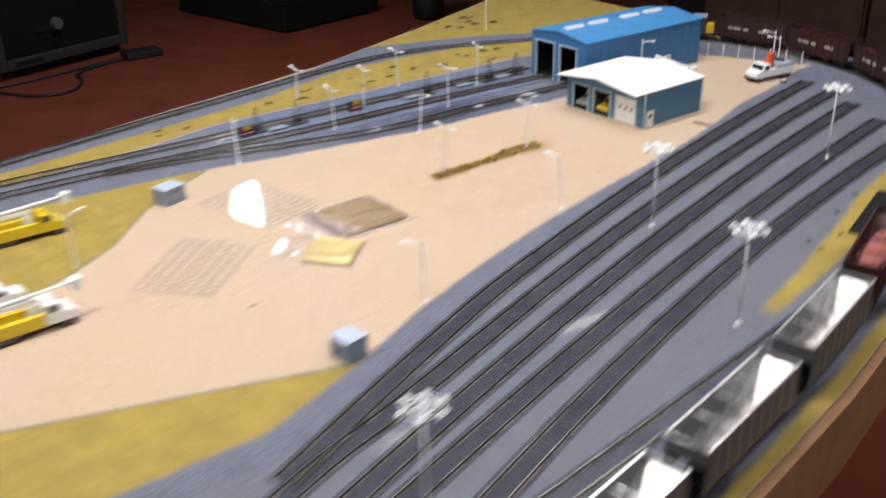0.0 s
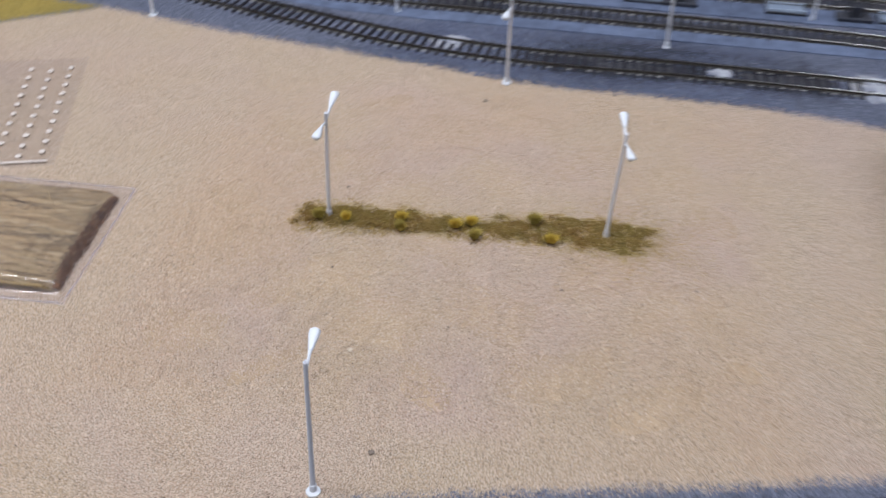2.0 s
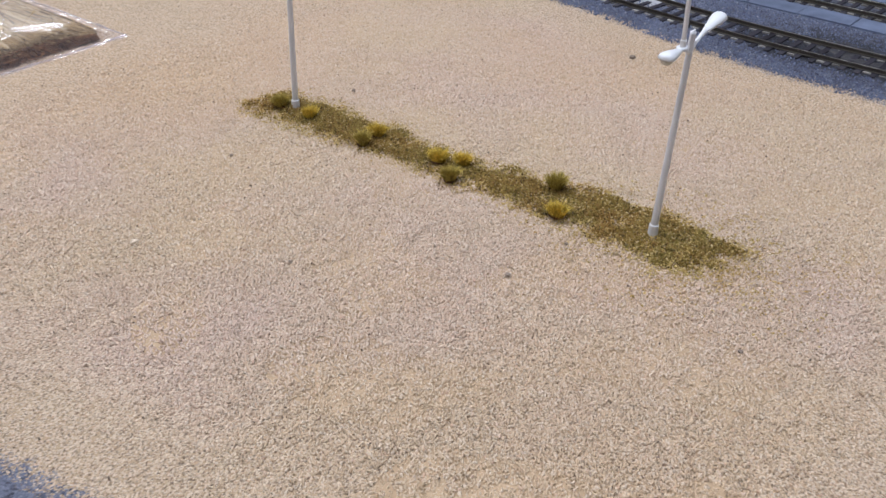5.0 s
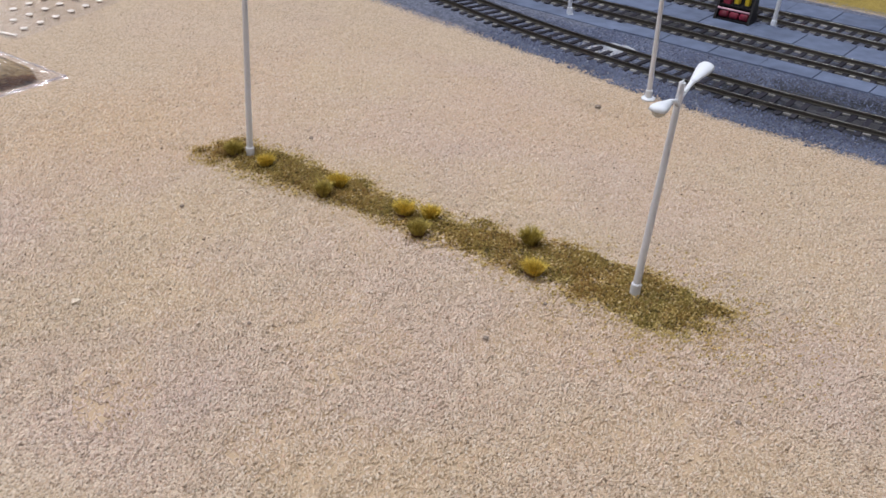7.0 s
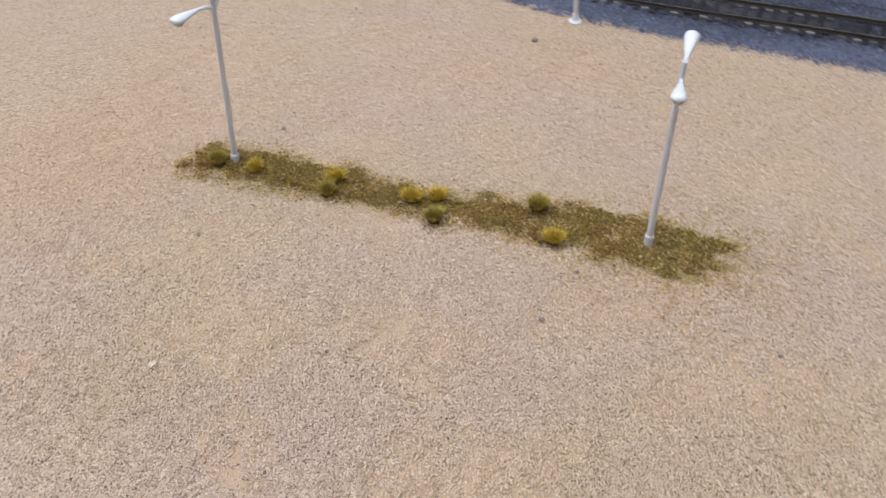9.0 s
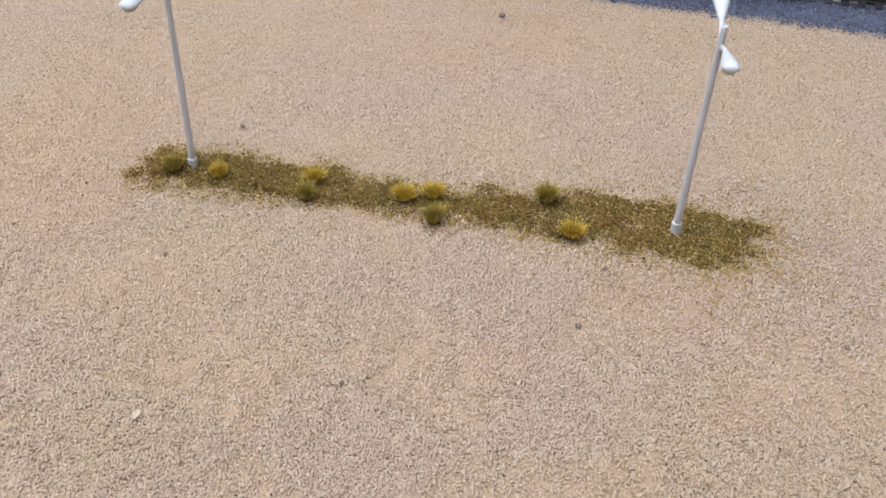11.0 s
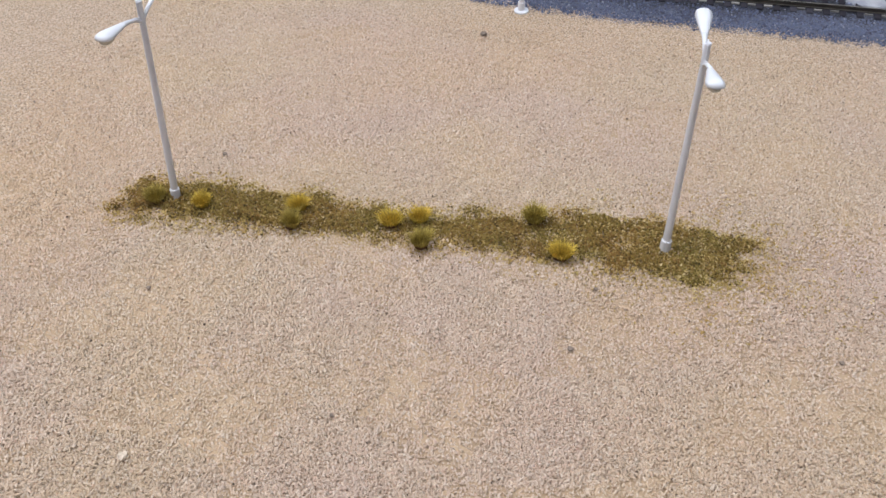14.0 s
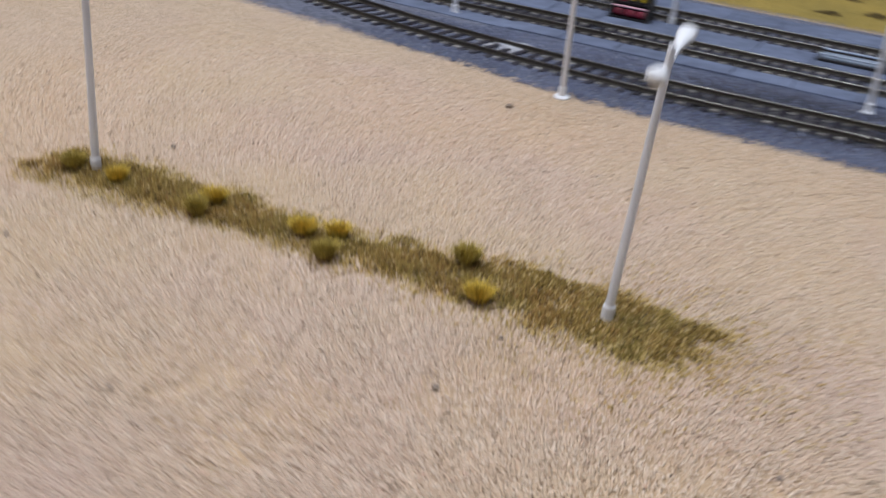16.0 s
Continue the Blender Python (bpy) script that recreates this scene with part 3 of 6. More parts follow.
def build_ground():
    nx, ny = 250, 330
    ys = np.linspace(-75, 90, ny)
    u = np.linspace(0, 1, nx)
    X = board_left(ys)[:, None] + (board_right(ys) - board_left(ys))[:, None] * u[None]
    Y = np.repeat(ys[:, None], nx, 1)
    sand, turf, stain_shade = areas(X, Y)
    near = np.clip(np.minimum(np.minimum(X + 15.0, 14.5 - X), np.minimum(Y + 9.0, 24.0 - Y)) / 4.0, 0, 1) * np.clip(sand, 0, 1)
    Z = wave(X, Y) - 0.03 * near + 0.07 * (1 - np.clip(sand * 1.5 + 0.5, 0, 1)) + 0.05 * np.clip(turf, 0, 1)
    verts = np.stack([X, Y, Z], -1).reshape(-1, 3)
    faces = [(j * nx + i, j * nx + i + 1, (j + 1) * nx + i + 1, (j + 1) * nx + i) for j in range(ny - 1) for i in range(nx - 1)]
    ob = raw("ground", verts.tolist(), faces, M_GROUND, smooth=True)
    moss = np.minimum(strip_half(np.clip(Y, -2, 17.7)) - abs(X - strip_mid(Y)), np.minimum(Y + 2.0, 17.2 - Y)) - 0.6
    off = np.minimum.reduce([abs(X - at_y(rows, Y)) + 3.0 * np.clip(min(r[1] for r in rows) - Y, 0, 1) + 3.0 * np.clip(Y - max(r[1] for r in rows), 0, 1) for rows in YARD.values()])
    grime = np.clip(1.75 - off, 0, 1)
    dust = np.clip((X - sand_near(Y) - 2.2) / 3.0, 0, 1) * np.clip((52 - 0.2 * Y - X) / 4.0, 0, 1) * np.clip((70 - Y) / 6.0, 0, 1) * np.clip(off - 1.1, 0, 1)
    for name, values in (("sand", sand), ("turf", turf), ("stain_shade", stain_shade), ("moss", moss), ("grime", grime), ("dust", dust)):
        ob.data.attributes.new(name, "FLOAT", "POINT").data.foreach_set("value", values.astype(np.float32).ravel())
    tagged(ob, "model scenery base of tan sand, blue-grey ballast and straw-yellow turf", "ground", kind="structure")
    # the board under it
    bm = bmesh.new()
    outline = [(float(board_left(y)) - 0.5, y) for y in np.linspace(-75, 90, 12)] + [(float(board_right(y)), y) for y in np.linspace(90, -75, 34)]
    prism(outline, -2.2, -0.03, bm, axis="z")
    tagged(part("layout_board", bm, M_EDGE), "plywood board under the model railway", "board", kind="structure")
    bm = bmesh.new()
    ring = [(float(board_right(y)), float(y)) for y in np.linspace(-75, 80, 40)]
    rows = [[bm.verts.new((x + o, y, z)) for x, y in ring] for o, z in ((0.15, -0.1), (1.0, -0.1), (1.0, -7.5), (0.15, -7.5))]
    for a, b in ((0, 1), (1, 2), (2, 3), (3, 0)):
        for k in range(len(ring) - 1):
            bm.faces.new((rows[a][k], rows[a][k + 1], rows[b][k + 1], rows[b][k]))
    bmesh.ops.recalc_face_normals(bm, faces=bm.faces)
    tagged(part("fascia", bm, M_FASCIA), "light brown wooden fascia along the table edge", "fascia", kind="structure")


build_ground()


# ---- the room ----
FLOOR = -77.0


def build_room():
    """The room round the layout: wooden floor 77 cm below the board, walls, ceiling, trestles, cabinets and lamps."""
    tagged(part("floor", box(-650, 300, -320, 420, FLOOR - 4, FLOOR), M_FLOOR), "reddish-brown wooden room floor", "floor", kind="structure")
    tagged(part("ceiling", box(-650, 300, -320, 420, 165, 169), M_CEIL), "plain pale ceiling", "ceiling", kind="structure")
    tagged(part("wall_north", box(-650, 300, 420, 425, FLOOR, 165), M_WALL), "dim brown room wall", "wall", kind="structure")
    # south and east walls are unseen, made pale to throw light back on the layout
    tagged(part("bounce_wall_south", box(-650, 300, -325, -320, FLOOR, 165), M_CEIL), "unseen pale room wall that bounces light", "wall", kind="structure")
    tagged(part("wall_west", box(-655, -650, -320, 420, FLOOR, 165), M_WALL), "dim brown room wall", "wall", kind="structure")
    tagged(part("bounce_wall_east", box(300, 305, -320, 420, FLOOR, 165), M_CEIL), "unseen pale room wall that bounces light", "wall", kind="structure")
    # trestles under the layout
    for y in (-60, 10, 70):
        table = thing("trestle", 0, y, FLOOR, label="plain wooden trestle carrying the layout board", category="trestle", group="trestles under the layout")
        half = 28 if y < 40 else 20
        part("beam", box(-half, half, -2, 2, 70.3, -FLOOR - 2.2), M_FASCIA, table)
        for s in (-1, 1):
            part("leg", box(s * half * 0.8 - 2, s * half * 0.8 + 2, -2, 2, 0, 70.3), M_FASCIA, table)
        part("brace", box(-half * 0.8 + 2, half * 0.8 - 2, -1, 1, 22, 27), M_FASCIA, table)
    # cabinets along the room, with a black cupboard among them
    for x0, x1 in ((-198, -120), (-118, -40), (-38, 40), (42, 120)):
        cab = thing("cabinet", (x0 + x1) / 2, 296, FLOOR, label="tall dark brown wooden cabinet standing in the dim room", category="cabinet", group="cabinets along the room")
        w = (x1 - x0) / 2
        part("body", box(-w, w, 0, 50, 0, 205, 0.5), M_WALLWOOD, cab)
        for s in (-1, 1):
            d = part("door", box(min(0.3 * s, s * (w - 0.6)), max(0.3 * s, s * (w - 0.6)), -1.6, -0.1, 4, 203, 0.3), M_WALLWOOD, cab)
            part("handle", tube([(s * 3, -3, 90), (s * 3, -3, 108)], 0.6), M_BLACKMETAL, d)
    b = thing("black_cupboard", -213, 302, FLOOR, label="narrow tall black cupboard beside the brown cabinets", category="cupboard")
    part("body", box(-12, 12, 0, 45, 3, 190, 0.5), M_BLACK, b)
    part("dark_base", box(-11, 11, 2, 43, 0, 3), M_BLACK, b)
    part("door", box(-11.5, 11.5, -1.6, -0.1, 5, 188, 0.3), M_BLACK, b)
    for row in TUBES:
        fix = thing("ceiling_fixture", row[0], row[1], row[2] + 0.6, row[7], label="white fluorescent ceiling fixture out of view", category="light fixture", group="ceiling fixtures")
        part("housing", box(-row[3] / 2 - 3, row[3] / 2 + 3, -9, 9, 0, 4, 0.4), M_WHITE, fix)
        for s in (-row[3] / 3, row[3] / 3):
            part("hanger", tube([(s, 0, 4), (s, 0, 36.4)], 0.3, 6), M_BLACKMETAL, fix)


build_room()


def build_case(x, y, rz, w, d, h):
    """A large boxy equipment case on the floor: grey frame, dark panel set in, round knob, plain bars for its marks."""
    c = thing("equipment_case", x, y, FLOOR, rz, label="large dark equipment case with a grey frame standing on the floor", category="equipment case")
    part("body", box(-d, -1.4, -w / 2, w / 2, 4.2, h, 1.2), M_CASE, c)
    part("panel", box(-1.4, -0.3, -w / 2 + 4, w / 2 - 4, 9.2, h - 4, 0.4), M_CASEFRONT, c)
    for s in (-1, 1):
        part("frame_side", box(-1.6, 1.2, s * (w / 2 - 2) - 2, s * (w / 2 - 2) + 2, 4.2, h, 0.7), M_CASE, c)
    part("frame_bottom", box(-1.6, 1.2, -w / 2 + 4, w / 2 - 4, 4.2, 9.0, 0.7), M_CASE, c)
    part("knob", tube([(-0.3, -2.5, 21), (2.2, -2.5, 21)], [2.9, 2.5], 24), M_SILVER, c)
    bm = bmesh.new()
    for a, l, b in ((-22, 8, 15.5), (-13.5, 5, 18.5), (-9.5, 3, 15.2)):
        box(-0.3, -0.1, a, a + l, b, b + 2.4, bm=bm)
    part("mark", bm, M_BLACK, c)
    part("slot", box(1.2, 1.35, -w / 2 + 8, -w / 2 + 22, 5.6, 7.6), M_BLACK, c)
    # near-black block filling the gap under the case, standing in for its shade
    part("dark_base", box(-d + 3, -3, -w / 2 + 3, w / 2 - 3, 0.6, 4.2), M_CASEFRONT, c)
    for sx in (-d + 7, -7):
        for sy in (-w / 2 + 7, w / 2 - 7):
            part("foot", tube([(sx, sy, 0), (sx, sy, 4.2)], 3.0, 14), M_BLACK, c)
    return c


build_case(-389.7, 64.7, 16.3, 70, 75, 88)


def build_floor_things():
    """Cables, a black box and a bin on the floor."""
    z = FLOOR + 0.7
    c = thing("cable", label="loose black cable looped on the wooden floor", category="cable")
    pts = spline([(-392, 12, z), (-372, 21, z), (-359.5, 26.5, z), (-348.7, 33.6, z), (-342.5, 44, z), (-345.5, 54, z), (-358.8, 60.7, z), (-369, 62, z), (-378, 76, z), (-382, 91, z)], 2.0)
    part("cord", tube([tuple(p) for p in pts], 0.7, 6), M_CABLE, c, smooth=True)
    # low dark block where the cable and the lead end
    part("dark_block", box(-389, -378, 90, 108, FLOOR, FLOOR + 3.5, 0.8), M_CABLE, c)
    lead = thing("power_lead", label="dark power lead running along the foot of the equipment case", category="cable")
    pts = spline([(-374, 14, z), (-370.5, 29, z), (-375.8, 57, z), (-383.7, 86, z)], 2.0)
    part("cord", tube([tuple(p) for p in pts], 0.6, 6), M_CABLE, lead, smooth=True)
    k = thing("black_box", -377, 176, FLOOR, 12, label="low black box lying on the wooden floor", category="box")
    part("body", box(-95, 0, 0, 70, 0.8, 16, 1.0), M_BLACK, k)
    part("lid", box(-94, -1, 1, 69, 16, 18, 0.5), M_BLACKMETAL, k)
    part("base", box(-92, -3, 3, 67, 0, 0.8), M_BLACK, k)
    b = thing("waste_bin", -360, 257, FLOOR, label="dark round bin standing on the wooden floor", category="bin")
    part("wall", tube([(0, 0, 0), (0, 0, 2), (0, 0, 30)], [8.0, 8.6, 10.5], 24), M_BLACK, b, smooth=True)
    part("rim", tube([(0, 0, 30), (0, 0, 31.2)], [11.0, 10.8], 24), M_BLACKMETAL, b)


build_floor_things()

# ---- tracks ----
TIE_BASE = box(-1.42, 1.42, -0.13, 0.13, -0.10, 0.15, 0.025)
_t = bpy.data.meshes.new("tie")
bmesh.ops.scale(TIE_BASE, vec=(CM, CM, CM), verts=TIE_BASE.verts)
TIE_BASE.to_mesh(_t)
TIE_BASE.free()
_t.materials.append(M_TIE)


def sweep(line, side, outline):
    """An outline of (across, z) carried along a plan line, side cm to its right."""
    d = np.gradient(line, axis=0)
    d /= np.linalg.norm(d, axis=1)[:, None]
    r = np.stack([d[:, 1], -d[:, 0]], 1)
    n = len(outline)
    verts, faces = [], []
    for (x, y), (rx, ry) in zip(line, r):
        verts += [(x + rx * (side + a), y + ry * (side + a), z) for a, z in outline]
    for i in range(len(line) - 1):
        for k in range(n):
            faces.append((i * n + k, i * n + (k + 1) % n, (i + 1) * n + (k + 1) % n, (i + 1) * n + k))
    faces += [tuple(range(n)), tuple(range((len(line) - 1) * n, len(line) * n))[::-1]]
    return verts, faces


RAIL_SHAPE = [(-0.09, 0.145), (0.09, 0.145), (0.09, 0.165), (0.025, 0.18), (0.025, 0.275), (0.045, 0.29), (0.045, 0.325), (-0.045, 0.325), (-0.045, 0.29), (-0.025, 0.275), (-0.025, 0.18), (-0.09, 0.165)]
TOP_SHAPE = [(-0.043, 0.325), (0.043, 0.325), (0.036, 0.338), (-0.036, 0.338)]


def build_track(points, label, single=(1, 0), tie_mesh=None, sink=0.0):
    """Two rails on ties; ties between the two values of y are pieces of their own."""
    track = thing("railway_track", label=label, category="track", kind="structure")
    line = spline(points, PITCH)
    for s in (-1, 1):
        rail = raw("rail", *sweep(line, s * (GAUGE / 2 + 0.06), RAIL_SHAPE), M_RAIL, track)
        raw("railhead", *sweep(line, s * (GAUGE / 2 + 0.06), TOP_SHAPE), M_RAILTOP, rail, "worn bright top of the rail")
    d = np.gradient(line, axis=0)
    verts, faces = [], []
    rng = random.Random(len(points) * 7 + int(abs(points[0][0]) * 10))
    for (x, y), (dx, dy) in zip(line, d):
        turn = math.degrees(math.atan2(-dx, dy)) + rng.uniform(-1.2, 1.2)
        if single[0] <= y <= single[1]:
            ob = new("tie", tie_mesh or _t)
            ob.parent = track
            ob.matrix_basis = pose(x * CM, y * CM, (rng.uniform(-0.02, 0.01) - sink * rng.uniform(0.6, 1.3)) * CM, 0, 0, turn)
            continue
        c, s_ = math.cos(radians(turn)), math.sin(radians(turn))
        base = len(verts)
        for z in (-0.1, 0.15):
            for a, b in ((-1.42, -0.13), (1.42, -0.13), (1.42, 0.13), (-1.42, 0.13)):
                verts.append((x + a * c - b * s_, y + a * s_ + b * c, z))
        faces += [tuple(base + i for i in q) for q in ((4, 5, 6, 7), (0, 1, 5, 4), (1, 2, 6, 5), (2, 3, 7, 6), (3, 0, 4, 7))]
    # painted glints of the rail foot: pale strips between the ties, both sides of each rail
    glints, quads = [], []
    for k in range(len(line) - 1):
        (xa, ya), (xb, yb) = line[k], line[k + 1]
        ux, uy = (xb - xa) / PITCH, (yb - ya) / PITCH
        for o in (-0.885 - 0.15, -0.885 + 0.15, 0.885 - 0.15, 0.885 + 0.15):
            if rng.random() < 0.12:
                continue
            base, half = len(glints), 0.055 * rng.uniform(0.6, 1.25)
            for z in (0.02, 0.128 + rng.uniform(-0.02, 0.012)):
                for f, q in ((0.2 + 0.06, -half), (0.8 - 0.06, -half), (0.8 - 0.06, half), (0.2 + 0.06, half)):
                    glints.append((xa + (xb - xa) * f + uy * (o + q), ya + (yb - ya) * f - ux * (o + q), z))
            quads += [tuple(base + i for i in q) for q in ((4, 5, 6, 7), (0, 1, 5, 4), (1, 2, 6, 5), (2, 3, 7, 6), (3, 0, 4, 7))]
    raw("rail_foot_glint", glints, quads, M_FOOTGLINT, track)["kind"] = "stuff"
    if verts:
        ties = raw("ties", verts, faces, M_TIES, track)
        ties["kind"] = "stuff"
    return track


WHOLE = (-99, 99)
WORN_TIE = _t.copy()
WORN_TIE.materials[0] = M_TIEWORN
build_track(YARD["a"], "yard track with dark ties nearest the sand", WHOLE)
build_track(YARD["b"], "yard track with dark ties on grey ballast", WHOLE)
build_track(YARD["c"], "yard track with dark ties on grey ballast", WHOLE)
build_track(YARD["d"], "yard track with dark ties on grey ballast", WHOLE)
build_track(YARD["e"], "yard track with dark ties on grey ballast", WHOLE)
build_track(SIDING, "siding beside the hopper cars", WHOLE)
build_track(MAIN, "main line looping round the layout edge", (-60, 28))
build_track(HOUSE_C, "engine terminal track beside the sand, oil-stained", WHOLE, WORN_TIE, 0.01)
build_track(HOUSE_B, "engine terminal track between concrete slabs, oil-stained", WHOLE, WORN_TIE, 0.01)
build_track(HOUSE_A, "engine terminal track by the turf bank", WHOLE, WORN_TIE, 0.01)

# ---- buildings ----
def build_garage():
    """Three-bay garage with a white gabled roof."""
    g = thing("garage", -4.12, 32.84, 0, 1.54, label="slate-blue three-bay garage with a white roof and two open bays", category="garage")
    w, L, eave, ridge, t = 7.67, 12.92, 5.0, 6.0, 0.22
    part("wall_side", box(w - t, w, 0, L, 0, eave), M_BLUEDARK, g)
    part("wall_side", box(-w, -w + t, 0, L, 0, eave), M_BLUEDARK, g)
    part("wall_back", prism([(-w + t, 0), (w - t, 0), (w - t, eave - 0.02), (0, ridge - 0.12), (-w + t, eave - 0.02)], L - t, L), M_BLUEDARK, g)
    door_h = 3.75
    piers = [(-w + t, -w + 1.15), (-3.05, -2.25), (1.35, 2.15), (w - 1.35, w - t)]
    for a, b in piers:
        part("pier", box(a, b, 0, t, 0, door_h), M_BLUEDARK, g)
    part("gable", prism([(-w + t, door_h), (w - t, door_h), (w - t, eave - 0.02), (0, ridge - 0.12), (-w + t, eave - 0.02)], 0, t), M_BLUEDARK, g)
    for (a, b), (c, d) in zip(piers, piers[1:]):
        for x0, x1 in ((b, b + 0.2), (c - 0.2, c)):
            part("trim", box(x0, x1, -0.1, t + 0.02, 0, door_h), M_TRIM, g)
        part("trim", box(b, c, -0.1, t + 0.02, door_h, door_h + 0.18), M_TRIM, g)
    door = part("garage_door", box(2.35, w - 1.55, 0.05, 0.17, 0.0, door_h), M_DOOR, g, "closed off-white sectional garage door")
    for k in range(1, 4):
        part("door_groove", box(2.4, w - 1.6, 0.035, 0.06, k * door_h / 4 - 0.03, k * door_h / 4 + 0.03), M_TRIM, door)
    for k in range(3):
        part("door_window", box(2.9 + k * 1.1, 3.35 + k * 1.1, 0.03, 0.06, 2.05, 2.4), M_GLASSDARK, door)
    # corner trims and the small door on the side
    for x, y in ((w, 0.35), (w, L)):
        part("corner_trim", box(x - 0.02, x + 0.06, y - 0.28, y + 0.0, 0, eave - 0.1), M_TRIM, g)
    sd = part("side_door", box(w - 0.02, w + 0.10, 0.75, 2.05, 0, 2.25), M_DOOR, g, "white personnel door with a small dark window")
    part("window", box(w + 0.10, w + 0.13, 1.1, 1.65, 1.25, 1.85), M_GLASSDARK, sd)
    part("door_frame", box(w - 0.02, w + 0.06, 0.6, 0.75, 0, 2.4), M_TRIM, sd)
    part("door_frame", box(w - 0.02, w + 0.06, 2.05, 2.2, 0, 2.4), M_TRIM, sd)
    part("door_frame", box(w - 0.02, w + 0.06, 0.75, 2.05, 2.25, 2.4), M_TRIM, sd)
    o, th = 0.85, 0.16
    roof = prism([(-w - 0.5, eave - 0.0), (-w - 0.5, eave + th), (0, ridge + th), (w + 0.08, eave + th), (w + 0.08, eave - 0.0), (0, ridge - 0.02)], -1.98, L + 0.3)
    part("roof", roof, M_ROOFWHITE, g, "plain white sheet roof")
    # added dark sheets that paint the shade inside the bays
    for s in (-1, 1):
        part("shade_lining", box(min(s * (w - t), s * (w - t - 0.05)), max(s * (w - t), s * (w - t - 0.05)), t + 0.05, L - t, 0.05, eave - 0.1), M_SHADEIN, g)
    part("garage_floor", box(-w + t, w - t, 0, L - t, 0.0, 0.05), M_SHADEIN, g)
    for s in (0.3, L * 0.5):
        part("rafter", box(-w + t, w - t, s, s + 0.12, eave - 0.35, eave - 0.2), M_SHADEIN, g)
    return g


def build_engine_house():
    """Two-stall engine house, blue, with ridge vents."""
    x0, x1 = -28.6, -15.6
    w = (x1 - x0) / 2
    g = thing("engine_house", (x0 + x1) / 2, 40.2, 0, label="bright blue two-stall engine house with white ridge vents", category="engine house")
    L, eave, ridge, t = 27.3, 7.4, 8.35, 0.25
    part("wall_side", box(w - t, w, 0, L, 0, eave), M_BLUE, g)
    part("wall_side", box(-w, -w + t, 0, L, 0, eave), M_BLUE, g)
    part("wall_back", prism([(-w + t, 0), (w - t, 0), (w - t, eave), (0, ridge - 0.1), (-w + t, eave)], L - t, L), M_BLUE, g)
    hd = 6.1
    piers = [(-w + t, -w + 0.9), (-0.85, 0.15), (w - 2.1, w - t)]
    for a, b in piers:
        part("pier", box(a, b, 0, t, 0, hd), M_BLUE, g)
    part("gable", prism([(-w + t, hd), (w - t, hd), (w - t, eave), (0, ridge - 0.1), (-w + t, eave)], 0, t), M_BLUE, g)
    for (a, b), (c, d) in zip(piers, piers[1:]):
        for p0, p1 in ((b, b + 0.22), (c - 0.22, c)):
            part("trim", box(p0, p1, -0.12, t + 0.02, 0, hd), M_TRIM, g)
        part("trim", box(b, c, -0.12, t + 0.02, hd, hd + 0.2), M_TRIM, g)
    for k in range(14):
        y = 1.2 + k * 1.95
        part("wall_rib", box(w, w + 0.04, y, y + 0.07, 0.2, eave - 0.05), M_BLUE, g)
    door = part("small_door", box(w, w + 0.12, 18.5, 19.95, 0, 2.45), M_WHITE, g, "white personnel door")
    part("small_window", box(w + 0.12, w + 0.15, 18.9, 19.55, 1.35, 2.05), M_GLASSDARK, door)
    part("knob", tube([(w + 0.12, 18.65, 1.1), (w + 0.22, 18.65, 1.1)], 0.06, 8), M_POLE, door)
    part("roof", prism([(-w - 0.2, eave - 0.02), (-w - 0.2, eave + 0.14), (0, ridge + 0.14), (w + 0.2, eave + 0.14), (w + 0.2, eave - 0.02), (0, ridge)], -0.25, L + 0.25), M_BLUEROOF, g, "bright blue metal roof")
    for y0, y1 in ((1.5, 5.2), (6.9, 10.7), (14.4, 18.2), (20.0, 23.9)):
        v = part("ridge_vent", prism([(-0.55, ridge - 0.05), (0.55, ridge - 0.05), (0.45, ridge + 0.42), (0, ridge + 0.52), (-0.45, ridge + 0.42)], y0, y1), M_WHITE, g, "white ridge vent")
        part("vent_groove", box(-0.3, 0.3, y0 + 0.2, y1 - 0.2, ridge + 0.46, ridge + 0.53), M_TRIM, v)
    # dark sheets again, painting the stalls as unlit
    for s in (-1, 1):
        part("shade_lining", box(min(s * (w - t), s * (w - t - 0.05)), max(s * (w - t), s * (w - t - 0.05)), t + 0.05, L - t, 0.2, eave - 0.05), M_SHADEIN, g)
    part("house_floor", box(-w + t, w - t, 0.3, L - t, 0.16, 0.20), M_SHADEIN, g)
    return g


build_garage()
build_engine_house()


